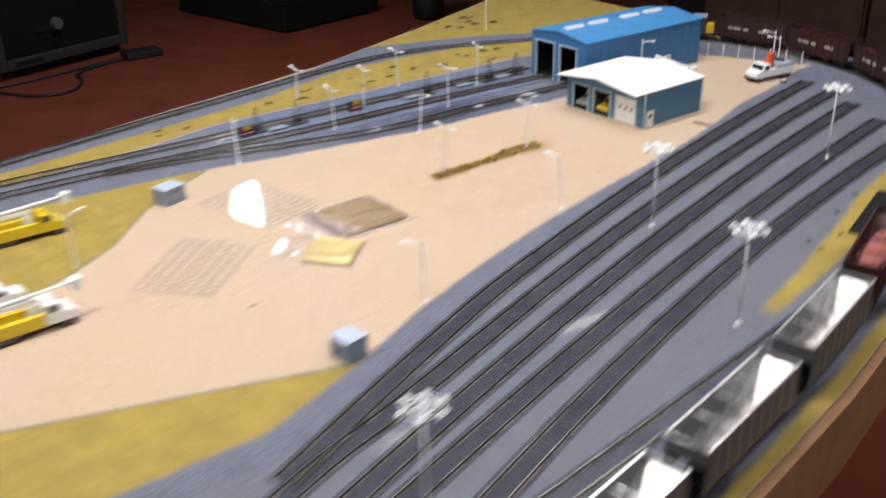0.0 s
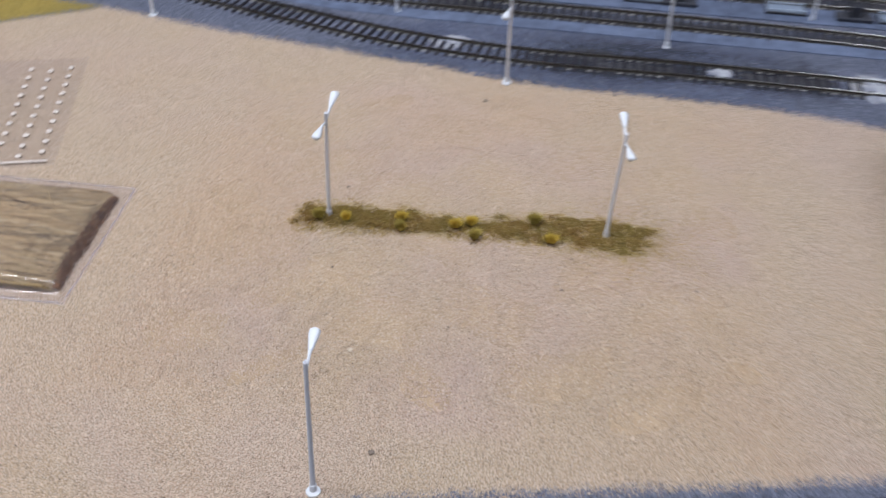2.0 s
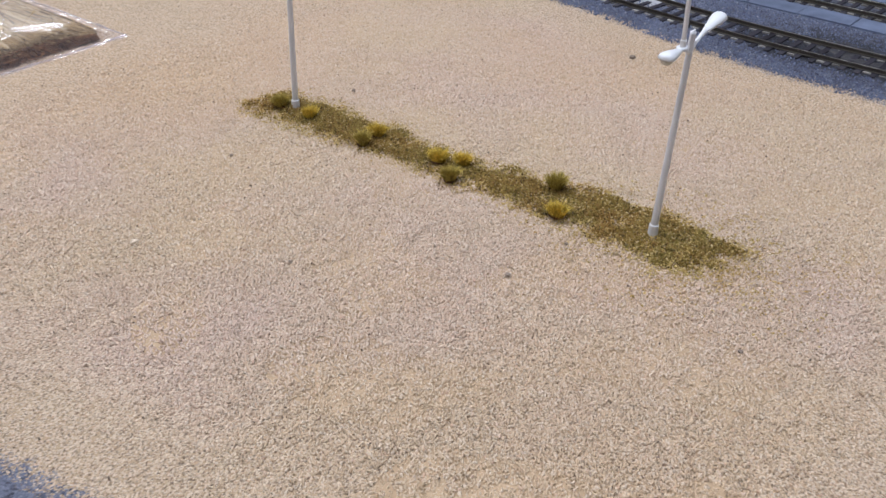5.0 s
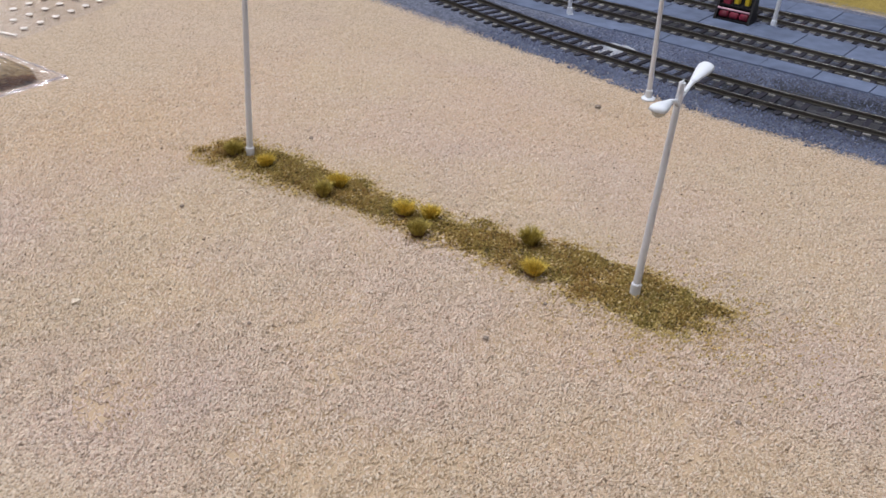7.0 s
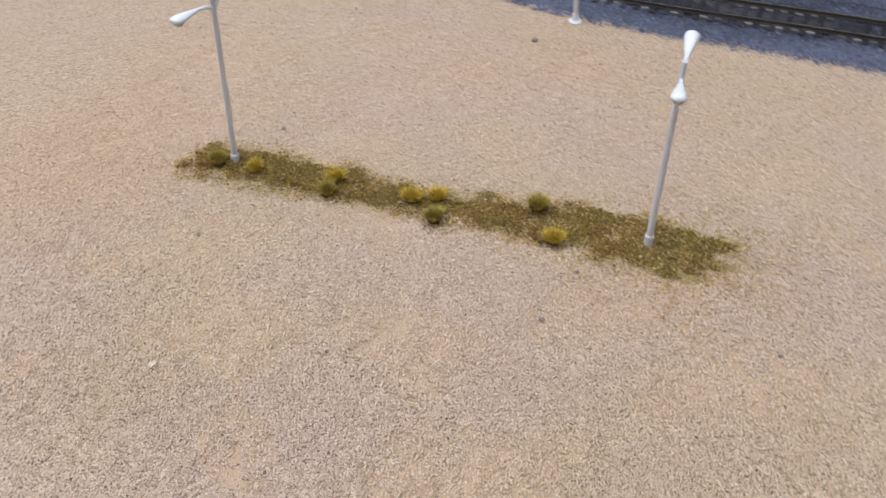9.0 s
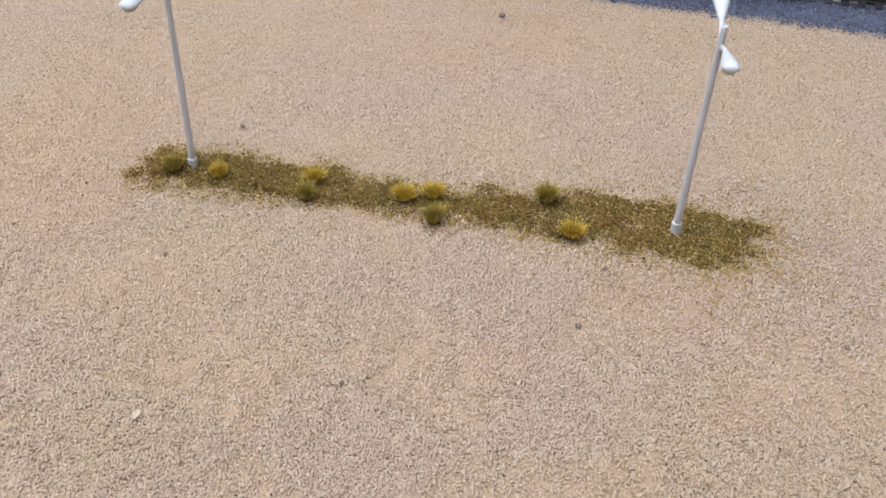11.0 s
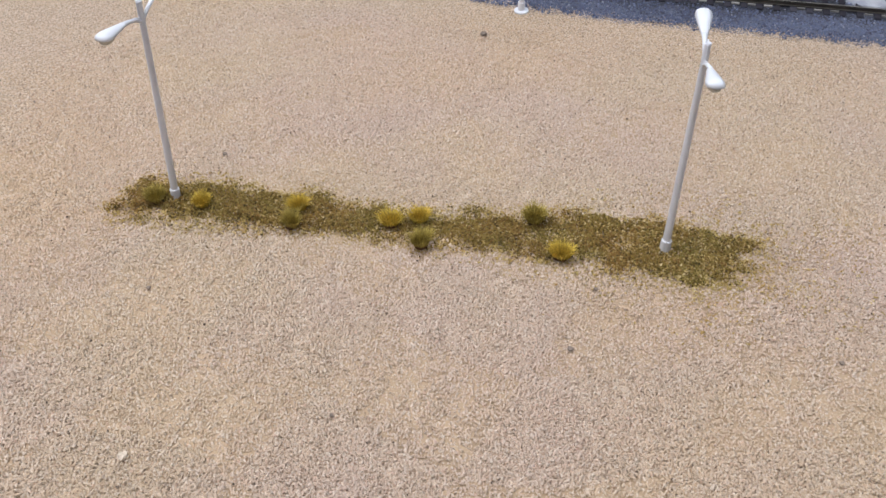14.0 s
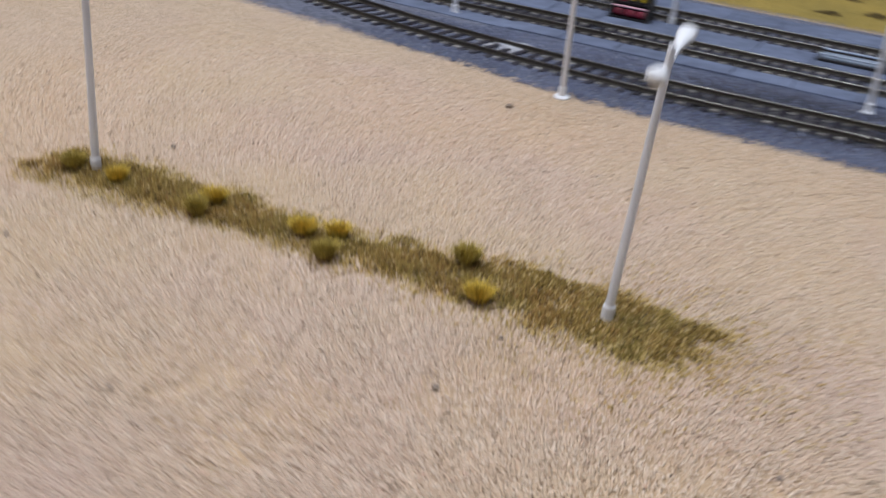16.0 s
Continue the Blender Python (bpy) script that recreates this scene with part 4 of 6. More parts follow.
# ---- lamps ----
def lamp_head(bm_parent, d, z0, z1, reach):
    """One arm and its teardrop head towards the unit direction d."""
    dx, dy = d
    arm = tube([(dx * r * reach, dy * r * reach, z0 + (z1 - z0) * h) for r, h in ((0.0, 0.0), (0.16, 0.45), (0.34, 0.70), (0.46, 0.80))], [0.05, 0.055, 0.065, 0.08], 8)
    part("arm", arm, M_WHITE, bm_parent, smooth=True)
    nx, ny = -dy, dx
    sections = [(0.42, 0.07, 0.06), (0.50, 0.11, 0.09), (0.62, 0.15, 0.12), (0.76, 0.20, 0.15), (0.88, 0.235, 0.17), (0.95, 0.22, 0.15), (0.99, 0.14, 0.09), (1.0, 0.04, 0.03)]
    bm = bmesh.new()
    rings = []
    for f, half, tall in sections:
        r = reach * f
        zc = z0 + (z1 - z0) * (0.55 + 0.5 * f)
        ring = []
        for k in range(12):
            a = k * math.tau / 12
            up = math.sin(a) * tall * (1.0 if math.sin(a) > 0 else 0.4)
            ring.append(bm.verts.new((dx * r + nx * half * math.cos(a), dy * r + ny * half * math.cos(a), zc + up)))
        rings.append(ring)
    for r0, r1 in zip(rings, rings[1:]):
        for k in range(12):
            bm.faces.new((r0[k], r0[(k + 1) % 12], r1[(k + 1) % 12], r1[k]))
    bm.faces.new(rings[0])
    bm.faces.new(rings[-1][::-1])
    bmesh.ops.recalc_face_normals(bm, faces=bm.faces)
    head = part("lamp_head", bm, M_WHITE, bm_parent, "white teardrop lamp head", smooth=True)
    r = reach * 0.86
    lens = bmesh.new()
    bmesh.ops.create_uvsphere(lens, u_segments=12, v_segments=6, radius=1.0)
    bmesh.ops.transform(lens, matrix=Matrix.Translation((dx * r, dy * r, z1 - 0.06)) @ Matrix.Rotation(math.atan2(dy, dx), 4, "Z") @ Matrix.Diagonal((0.25, 0.18, 0.14, 1)), verts=lens.verts)
    part("lens", lens, M_LENS, head, "clear domed lens", smooth=True)
    loop = spline([(dx * 0.03, dy * 0.03, z1 - 0.05), (dx * 0.05, dy * 0.05, z1 + 0.19), (dx * 0.13, dy * 0.13, z1 + 0.10), (dx * 0.12, dy * 0.12, z0 + 0.2), (dx * reach * 0.16, dy * reach * 0.16, z0 + 0.28), (dx * reach * 0.44, dy * reach * 0.44, z0 + (z1 - z0) * 0.86)], 0.08)
    w = tube([tuple(p) for p in loop], 0.02, 6)
    part("wire", w, M_POLE, bm_parent, smooth=True)


def yard_lamp(x, y, heads, height=6.6, lean=(0.0, 0.0), flange=True, reach=2.12, label="", name_group="yard lamps", z=0.0):
    """Slim silver pole with one or two white heads; lean: how far its top stands off, in cm."""
    tilt_x, tilt_y = math.degrees(math.atan2(-lean[1], height)), math.degrees(math.atan2(lean[0], height))
    lamp = thing("street_lamp", x, y, z, 0, label, "street lamp", name_group, rx=tilt_x, ry=tilt_y)
    part("pole", tube([(0, 0, 0), (0, 0, height * 0.5), (0, 0, height)], [0.115, 0.10, 0.085], 14, caps=False), M_POLE, lamp, smooth=True)
    part("pole_mouth", turned([(0.086, height - 0.04), (0.088, height + 0.02), (0.062, height + 0.02), (0.055, height - 0.3), (0.0, height - 0.3)], 14), M_POLE, lamp, smooth=True)
    part("collar", tube([(0, 0, 0.0), (0, 0, 0.42), (0, 0, 0.45)], [0.155, 0.15, 0.12], 16), M_WHITE if flange else M_POLE, lamp)
    if flange:
        part("flange", tube([(0, 0, 0.0), (0, 0, 0.06), (0, 0, 0.10)], [0.30, 0.30, 0.18], 20), M_WHITE, lamp, "white round foot plate")
    for d in heads:
        n = math.hypot(*d)
        lamp_head(lamp, (d[0] / n, d[1] / n), height - 0.62, height - 0.12, reach)
    return lamp


TWIN = [(-1, -0.05), (1, 0.05)]
yard_lamp(0, 0, [(-1, -0.02), (1, 0.02)], 6.65, (0.2, 0.3), False, label="silver twin-arm lamp standing in the turf strip")
yard_lamp(-0.88, 14.85, [(-1, -0.1), (1, 0.15)], 6.5, (-0.04, 0.3), False, label="silver twin-arm lamp standing in the turf strip near its end")
yard_lamp(17.7, 4.05, [(-1, -0.1)], 6.75, (-0.72, 0.0), label="slightly leaning silver single-arm lamp at the edge of the sand")
yard_lamp(26.2, -21.8, [(-0.85, -0.5)], 6.2, (-0.9, 0.4), label="silver single-arm lamp at the edge of the sand")
yard_lamp(-15.9, 7.7, [(1, -0.08)], 6.1, (0.5, 0.1), label="silver single-arm lamp beside the terminal track")
yard_lamp(-20.7, -18.6, [(0.95, -0.3)], 6.3, (-0.4, -0.1), label="leaning silver single-arm lamp beside the terminal track")
yard_lamp(-2.9, -46.3, [(-0.3, 1)], 6.4, label="silver single-arm lamp by the parked trucks")
for lx, ly, turn, tall, lean in ((-36.6, -0.8, -4, 6.55, (0, 0.3)), (-24.5, -1.35, -8, 6.4, (0, -0.4)), (-30.75, 7.6, -8, 6.3, (0, 0.3)), (-36.5, 18.1, 0, 6.35, (0, -0.3)), (-22.75, 18.0, 4, 6.45, (0, -0.1)), (-28.8, 28.4, -18, 6.9, (0, 0.2))):
    c_, s_ = math.cos(radians(turn)), math.sin(radians(turn))
    yard_lamp(lx, ly, [(-c_, -s_), (c_, s_)], tall, lean, label="silver twin-arm lamp among the terminal tracks")
yard_lamp(-13.3, 50.5, [(0.9, 0.45)], 7.0, label="silver single-arm lamp beside the engine house")
yard_lamp(-1.6, 70.8, [(-0.75, -0.62)], 6.4, label="silver single-arm lamp near the parked boom truck")
yard_lamp(-4.6, 73.6, [(-0.75, -0.62)], 6.4, label="silver single-arm lamp near the parked boom truck")
yard_lamp(-58, 54, TWIN, 6.6, label="silver twin-arm lamp on the far turf")


def yard_tower(x, y, height):
    """Tall mast with a ring of six floodlights."""
    t = thing("floodlight_mast", x, y, 0, 0, "tall grey mast carrying a ring of six white floodlights", "floodlight mast", "floodlight masts in the yard")
    part("mast", tube([(0, 0, 0), (0, 0, height + 0.7)], [0.12, 0.07], 12), M_POLE, t, smooth=True)
    part("foot", tube([(0, 0, 0), (0, 0, 0.1), (0, 0, 0.35)], [0.32, 0.32, 0.16], 16), M_WHITE, t)
    for r, z in ((1.32, height), (0.85, height + 0.1)):
        bm = bmesh.new()
        n = 30
        pts = [(r * math.cos(k * math.tau / n), r * math.sin(k * math.tau / n), z) for k in range(n + 1)]
        part("ring", tube(pts, 0.05, 6, bm), M_WHITE, t, smooth=True)
    for k in range(6):
        a = k * math.tau / 6 + 0.35
        c, s = math.cos(a), math.sin(a)
        part("spoke", tube([(0, 0, height + 0.12), (1.36 * c, 1.36 * s, height)], 0.04, 6), M_WHITE, t)
        bm = box(-0.20, 0.20, -0.26, 0.26, -0.20, 0.20, 0.05)
        f = part("floodlight", bm, M_WHITE, t, "white box floodlight", at=pose(1.5 * c * CM, 1.5 * s * CM, (height + 0.02) * CM, 0, 35, math.degrees(a)))
        part("glass", box(0.20, 0.22, -0.2, 0.2, -0.15, 0.15), M_LENS, f)
    part("cap", tube([(0, 0, height + 0.05), (0, 0, height + 0.25)], 0.22, 12), M_WHITE, t)
    return t


yard_tower(27.76, 8.64, 9.3)
yard_tower(47.87, -1.8, 9.7)
yard_tower(27.3, 42.4, 9.5)
yard_tower(52.0, -40.3, 9.5)


# ---- relay cabinets ----
def relay_box(x, y, rz, w, d, h, label):
    c = thing("relay_cabinet", x, y, 0, rz, label, "cabinet", "small grey cabinets")
    part("body", box(-w / 2, w / 2, -d / 2, d / 2, 0, h - 0.15, 0.04), M_CABINET, c)
    part("top", box(-w / 2 - 0.1, w / 2 + 0.1, -d / 2 - 0.1, d / 2 + 0.1, h - 0.15, h, 0.04), M_CABTOP, c, "pale lid")
    lv = part("louvre_panel", box(-w / 2 + 0.4, w / 2 - 0.5, d / 2, d / 2 + 0.03, 0.5, h - 0.7), M_LOUVRE, c)
    for k in range(4):
        part("slat", box(-w / 2 + 0.45, w / 2 - 0.55, d / 2 + 0.03, d / 2 + 0.07, 0.6 + k * 0.22, 0.72 + k * 0.22), M_CABTOP, lv)
    part("vent", tube([(0.2, -d / 2 + 0.02, h * 0.55), (0.2, -d / 2 - 0.05, h * 0.55)], 0.28, 12), M_LOUVRE, c)
    return c


relay_box(-14.0, -31.1, -72, 3.0, 2.3, 2.15, "grey-blue louvred cabinet at the edge of the turf")
relay_box(30.1, -32.9, 10, 2.4, 2.3, 2.2, "grey-blue cabinet standing beside the yard ballast")


# ---- plastic sheets with dots ----
def dot_sheet(x, y, rz, w, L, label):
    s = thing("dot_sheet", x, y, 0.06, rz, label, "plastic sheet", "clear sheets with dots")
    n, verts = 14, []
    for j in range(n + 1):
        for i in range(n + 1):
            u, v = i / n * 2 - 1, j / n * 2 - 1
            verts.append((u * w / 2, v * L / 2, 0.03 + 0.02 * abs(u * v) ** 3 + 0.006 * noise.noise(Vector((u * 2, v * 2, x)))))
    sheet = raw("sheet", verts, [(j * (n + 1) + i, j * (n + 1) + i + 1, (j + 1) * (n + 1) + i + 1, (j + 1) * (n + 1) + i) for j in range(n) for i in range(n)], M_SHEET, s, smooth=True)
    sheet.visible_shadow = False
    proto = bmesh.new()
    bmesh.ops.create_uvsphere(proto, u_segments=10, v_segments=6, radius=1.0)
    bmesh.ops.scale(proto, vec=(0.19 * CM, 0.19 * CM, 0.05 * CM), verts=proto.verts)
    me = bpy.data.meshes.new("dot")
    proto.to_mesh(me)
    proto.free()
    me.materials.append(M_DOT)
    for i in range(6):
        for j in range(10):
            ob = new("dot", me)
            ob.parent = s
            ob.matrix_basis = pose(((i - 2.5) * w / 7.2 + (0.45 if i > 2 else -0.45)) * CM, ((j - 4.5) * L / 11.5 + (0.25 if i % 2 else -0.1)) * CM, 0.05 * CM)
    for a, b in ((-w / 2 + 0.5, -0.6), (0.6, w / 2 - 0.5)):
        part("strip", box(a, b, L / 2 - 0.55, L / 2 - 0.40, 0.035, 0.07), M_DOT, s)
    return s


dot_sheet(4.8, -36.1, 41.7, 9.2, 13.3, "clear plastic sheet with rows of small dots lying on the sand")
dot_sheet(-6.4, -22.9, -73.7, 9.2, 12.7, "clear plastic sheet with rows of small dots lying on the sand")


# ---- bags of static grass ----
def pillow(w, L, h, rim, seed, lift=0.02, loose=0.0):
    """The upper film of a bag: flat welded rim, crumpled swollen middle; loose: how much the end at -y is bunched up."""
    rng = random.Random(seed)
    nx, ny = 64, 72
    verts, faces = [], []
    for j in range(ny + 1):
        for i in range(nx + 1):
            u, v = i / nx * 2 - 1, j / ny * 2 - 1
            ex, ey = max(0, 1 - abs(u)) * w / 2, max(0, 1 - abs(v)) * L / 2
            x, y = u * w / 2, v * L / 2
            inner = min(1, max(0, (min(ex, ey) - rim * 0.75) / (rim * 0.9)))
            inner = inner * inner * (3 - 2 * inner)
            warp = noise.noise(Vector((x * 0.3, y * 0.3, seed)))
            fold = max(0, 1 - 3.2 * abs((x * 0.30 + y * 0.42 + 0.9 * warp) % 1 - 0.5))
            crease = max(0, 1 - 3.0 * abs((x * 0.75 - y * 0.28 + 1.1 * warp) % 1 - 0.5))
            slump = 1 - 0.5 * abs(u) ** 3 - 0.45 * max(0, v) ** 3
            z = lift + 0.07 + h * inner * slump + 0.03 * noise.noise(Vector((x * 0.5, y * 0.5, seed + 3))) * inner
            z += 0.06 * noise.noise(Vector((x * 1.1, y * 1.1, seed + 9))) * (1 - inner)
            bunch = loose * min(1, max(0, -v - 0.05 + 0.25 * u) * 2.2) * min(1, min(ex, ey) * 1.3)
            z += bunch * (0.42 * fold + 0.14 * crease)
            verts.append((x + 0.05 * rng.uniform(-1, 1) * (ex == 0 or ey == 0), y, z))
    for j in range(ny):
        for i in range(nx):
            faces.append((j * (nx + 1) + i, j * (nx + 1) + i + 1, (j + 1) * (nx + 1) + i + 1, (j + 1) * (nx + 1) + i))
    return verts, faces


def fibres(n, w, L, h, seed, spread=0.06, width=0.05, z0=0.1, slant=0.0):
    """Straws lying roughly along y in a pack, crossing one another."""
    rng = random.Random(seed)
    verts, faces = [], []
    for _ in range(n):
        x = rng.uniform(-w / 2, w / 2)
        lay = rng.random() ** 0.5
        edge = 1 - 0.6 * abs(2 * x / w) ** 2.5
        a, b = -L / 2 + rng.uniform(0, 0.12 * L), L / 2 - rng.uniform(0, 0.03) * L - slant * lay
        if rng.random() < 0.25:
            m = rng.uniform(a, b)
            a, b = (a, m) if rng.random() < 0.4 else (m, b)
        wild = 3.0 if rng.random() < 0.14 else 1.0
        dx, bow = rng.gauss(0, spread * wild) * L, rng.gauss(0, 0.16 * wild)
        r = width * rng.uniform(0.35, 1.0)
        tilt = rng.gauss(0, 0.10)
        base = len(verts)
        for k in range(5):
            f = k / 4
            cx, cy = x + dx * (f - 0.5) + bow * math.sin(f * math.pi), a + (b - a) * f
            cz = z0 + h * lay * edge * (1 - 0.45 * max(0, 2 * cy / L) ** 3) + 0.05 * math.sin(f * math.pi + x) + max(0, tilt * (f - 0.5))
            cx = max(-w / 2, min(w / 2, cx))
            verts += [(cx - r, cy, cz), (cx, cy, cz + r), (cx + r, cy, cz)]
        for k in range(4):
            p = base + 3 * k
            faces += [(p, p + 1, p + 4, p + 3), (p + 1, p + 2, p + 5, p + 4)]
    return verts, faces


def straw_bag():
    b = thing("straw_bag", 4.7, -16.1, 0, 2, "clear plastic bag filled with light brown straw-like field grass", "bag")
    # solid heart, then the straws over it
    part("bundle", box(-3.5, 3.5, -4.2, 3.85, 0.06, 0.30, 0.1), M_STRAWEND, b, "packed brown fibres")
    raw("straw", *fibres(3400, 7.9, 8.9, 0.62, 3, 0.06, 0.040, slant=0.55), M_STRAW, b, "loose light brown straws")
    rng = random.Random(8)
    verts, faces = [], []
    for _ in range(2400):
        x, r = rng.uniform(-3.8, 3.8), rng.uniform(0.02, 0.05)
        z = rng.uniform(0.04, 0.46 * (1 - 0.6 * abs(x / 3.9) ** 2.5))
        y, d = 4.42 - 1.0 * z + 0.16 * noise.noise(Vector((x * 0.9, 0, 3))) + rng.uniform(-0.15, 0.12), rng.uniform(0.05, 0.2)
        k = len(verts)
        verts += [(x - r, y, z), (x + r, y, z), (x, y, z + r * 1.5), (x + rng.uniform(-0.05, 0.05), y + d, z + 0.02)]
        faces += [(k, k + 1, k + 3), (k + 1, k + 2, k + 3), (k + 2, k, k + 3)]
    raw("cut_end", verts, faces, M_STRAWEND, b, "dark cut ends of the straws")
    f = raw("film", *pillow(9.7, 10.5, 0.72, 0.72, 2, loose=0.9), M_FILM, b, "shiny clear crumpled film", smooth=True)
    f.visible_shadow = False
    # welded edges of the film
    rng = random.Random(5)
    for pts in ([(-4.75, 5.1), (4.75, 5.1)], [(4.75, 5.1), (4.75, -4.6)], [(-4.75, 5.1), (-4.75, -4.6)]):
        (xa, ya), (xb, yb) = pts
        line = [(xa + (xb - xa) * k / 24 + rng.uniform(-0.03, 0.03), ya + (yb - ya) * k / 24 + rng.uniform(-0.03, 0.03), 0.13 + rng.uniform(-0.025, 0.03)) for k in range(25)]
        w = part("welded_edge", tube(line, [0.035 + rng.uniform(-0.012, 0.02) for _ in line], 6), M_FLAP, b, smooth=True)
        w.visible_shadow = False
    # the open end of the bag: loose hazy film lying in folds past the straws
    n, verts = 40, []
    for j in range(n + 1):
        for i in range(n + 1):
            u, v = i / n * 2 - 1, j / n
            x = u * 4.3 + 0.35 * noise.noise(Vector((v * 2.0, u, 4.0)))
            y = -7.2 + 3.9 * v + 0.9 * u * v
            rise = min(1.0, max(0.0, (y + 5.6) / 1.6))
            fold = abs((0.34 * x + 0.5 * y + 0.5 * noise.noise(Vector((x * 0.4, y * 0.4, 8.0)))) % 1 - 0.5) * 2
            verts.append((x, y, 0.07 + 0.86 * rise * (1 - 0.35 * abs(u) ** 3) + (0.10 + 0.22 * rise) * (1 - fold) + 0.05 * noise.noise(Vector((x, y, 1.0)))))
    flap = raw("flap", verts, [(j * (n + 1) + i, j * (n + 1) + i + 1, (j + 1) * (n + 1) + i + 1, (j + 1) * (n + 1) + i) for j in range(n) for i in range(n)], M_FLAP, b, "loose hazy open end of the bag", smooth=True)
    flap.visible_shadow = False
    return b


def yellow_bag():
    b = thing("yellow_grass_bag", 10.9, -23.1, 0, -47, "clear plastic bag holding pale yellow static grass", "bag")
    part("pad", box(-2.85, 2.85, -2.6, 2.6, 0.05, 0.45, 0.2), M_PALEGRASS, b, "pressed pad of pale yellow fibres")
    raw("fibre", *fibres(1000, 5.8, 5.5, 0.5, 5, 0.12, 0.05), M_PALEGRASS, b)
    skin, quads = pillow(6.8, 9.7, 0.6, 0.45, 4, loose=0.5)
    skin = [(x, y - 1.6, z if y > -2.2 else 0.12 + (z - 0.12) * max(0.2, (y + 4.2) / 2.0)) for x, y, z in skin]
    f = raw("film", skin, quads, M_FILM, b, "shiny clear crumpled film", smooth=True)
    f.visible_shadow = False
    return b


straw_bag()
yellow_bag()


# ---- turf strip and tufts ----
def crumbs(name, x, y, z, r, mat, label, seed, tall=0.7, tilt=0.35, long=1.0, corners=4):
    """Loose crumbs, each a small uneven stone of its own with that many corners, joined into one object."""
    rng = np.random.default_rng(seed)
    n, c = len(x), corners
    turn = rng.uniform(0, math.tau, n)[:, None] + np.arange(c)[None] * (math.tau / c) + rng.uniform(-0.45, 0.45, (n, c))
    low = r[:, None] * rng.uniform(0.75, 1.2, (n, c))
    high = low * rng.uniform(0.42, 0.8, (n, c))
    stretch, way = rng.uniform(1.0, long + 0.35, (n, 1)), rng.uniform(0, math.tau, (n, 1))
    h = (r * tall * rng.uniform(0.7, 1.25, n))[:, None]
    lx, ly = rng.uniform(-tilt, tilt, (n, 1)), rng.uniform(-tilt, tilt, (n, 1))
    verts = np.empty((n, 2 * c, 3))
    for k, (rad, up) in enumerate(((low, -0.55), (high, 1.0))):
        a, b = rad * np.cos(turn) * stretch, rad * np.sin(turn) / np.sqrt(stretch)
        px, py = a * np.cos(way) - b * np.sin(way), a * np.sin(way) + b * np.cos(way)
        verts[:, c * k:c * k + c, 0] = x[:, None] + px + lx * h * up
        verts[:, c * k:c * k + c, 1] = y[:, None] + py + ly * h * up
        verts[:, c * k:c * k + c, 2] = z[:, None] + h * up - (lx * px + ly * py) * 0.6
    one = [v for k in range(c) for v in (k, (k + 1) % c, c + (k + 1) % c, c + k)] + list(range(c, 2 * c))
    starts = np.array([4 * k for k in range(c + 1)])
    loops = (np.arange(n)[:, None] * 2 * c + np.array(one)[None]).ravel()
    me = bpy.data.meshes.new(name)
    me.vertices.add(n * 2 * c)
    me.vertices.foreach_set("co", (verts * CM).astype(np.float32).ravel())
    me.loops.add(len(loops))
    me.loops.foreach_set("vertex_index", loops.astype(np.int32))
    me.polygons.add(n * (c + 1))
    me.polygons.foreach_set("loop_start", (np.arange(n)[:, None] * len(one) + starts[None]).astype(np.int32).ravel())
    me.update(calc_edges=True)
    me.materials.append(mat)
    return tagged(new(name, me), label, name.replace("_", " "), kind="stuff")


def strip_depth(x, y):
    """How far inside the turf strip, in cm, with its ragged outline."""
    half = strip_half(np.clip(y, -1.9, 16.2)) * np.clip(1 - (y - 15.8) / 4.5, 0.4, 1)
    d = np.minimum(half - abs(x - strip_mid(y)), np.minimum((y + 1.9) * 1.1, (17.6 - y) * 0.7))
    return d + 0.17 * drift(x, y, 2.4, 3) + 0.13 * drift(x, y, 0.8, 4)


def turf_cover(x, y):
    """The share of the ground that turf crumbs hide."""
    d = strip_depth(x, y)
    patchy = 0.30 * drift(x, y, 1.0, 8) + 0.2 * drift(x, y, 0.4, 9)
    east = np.clip((y - 9) / 7, 0, 1)
    full = np.clip((d + 0.42) / 1.15, 0, 1) ** 1.35 * np.clip(0.86 + 0.5 * patchy - 0.25 * east * np.clip(1 - d, 0, 1), 0.25, 1.15)
    return np.maximum(full, np.where(d > -2.5, (0.08 + 0.24 * east) * np.exp(np.minimum(d, 0) / (0.24 + 0.6 * east)) * np.clip(0.6 + patchy, 0.1, 1.4), 0))


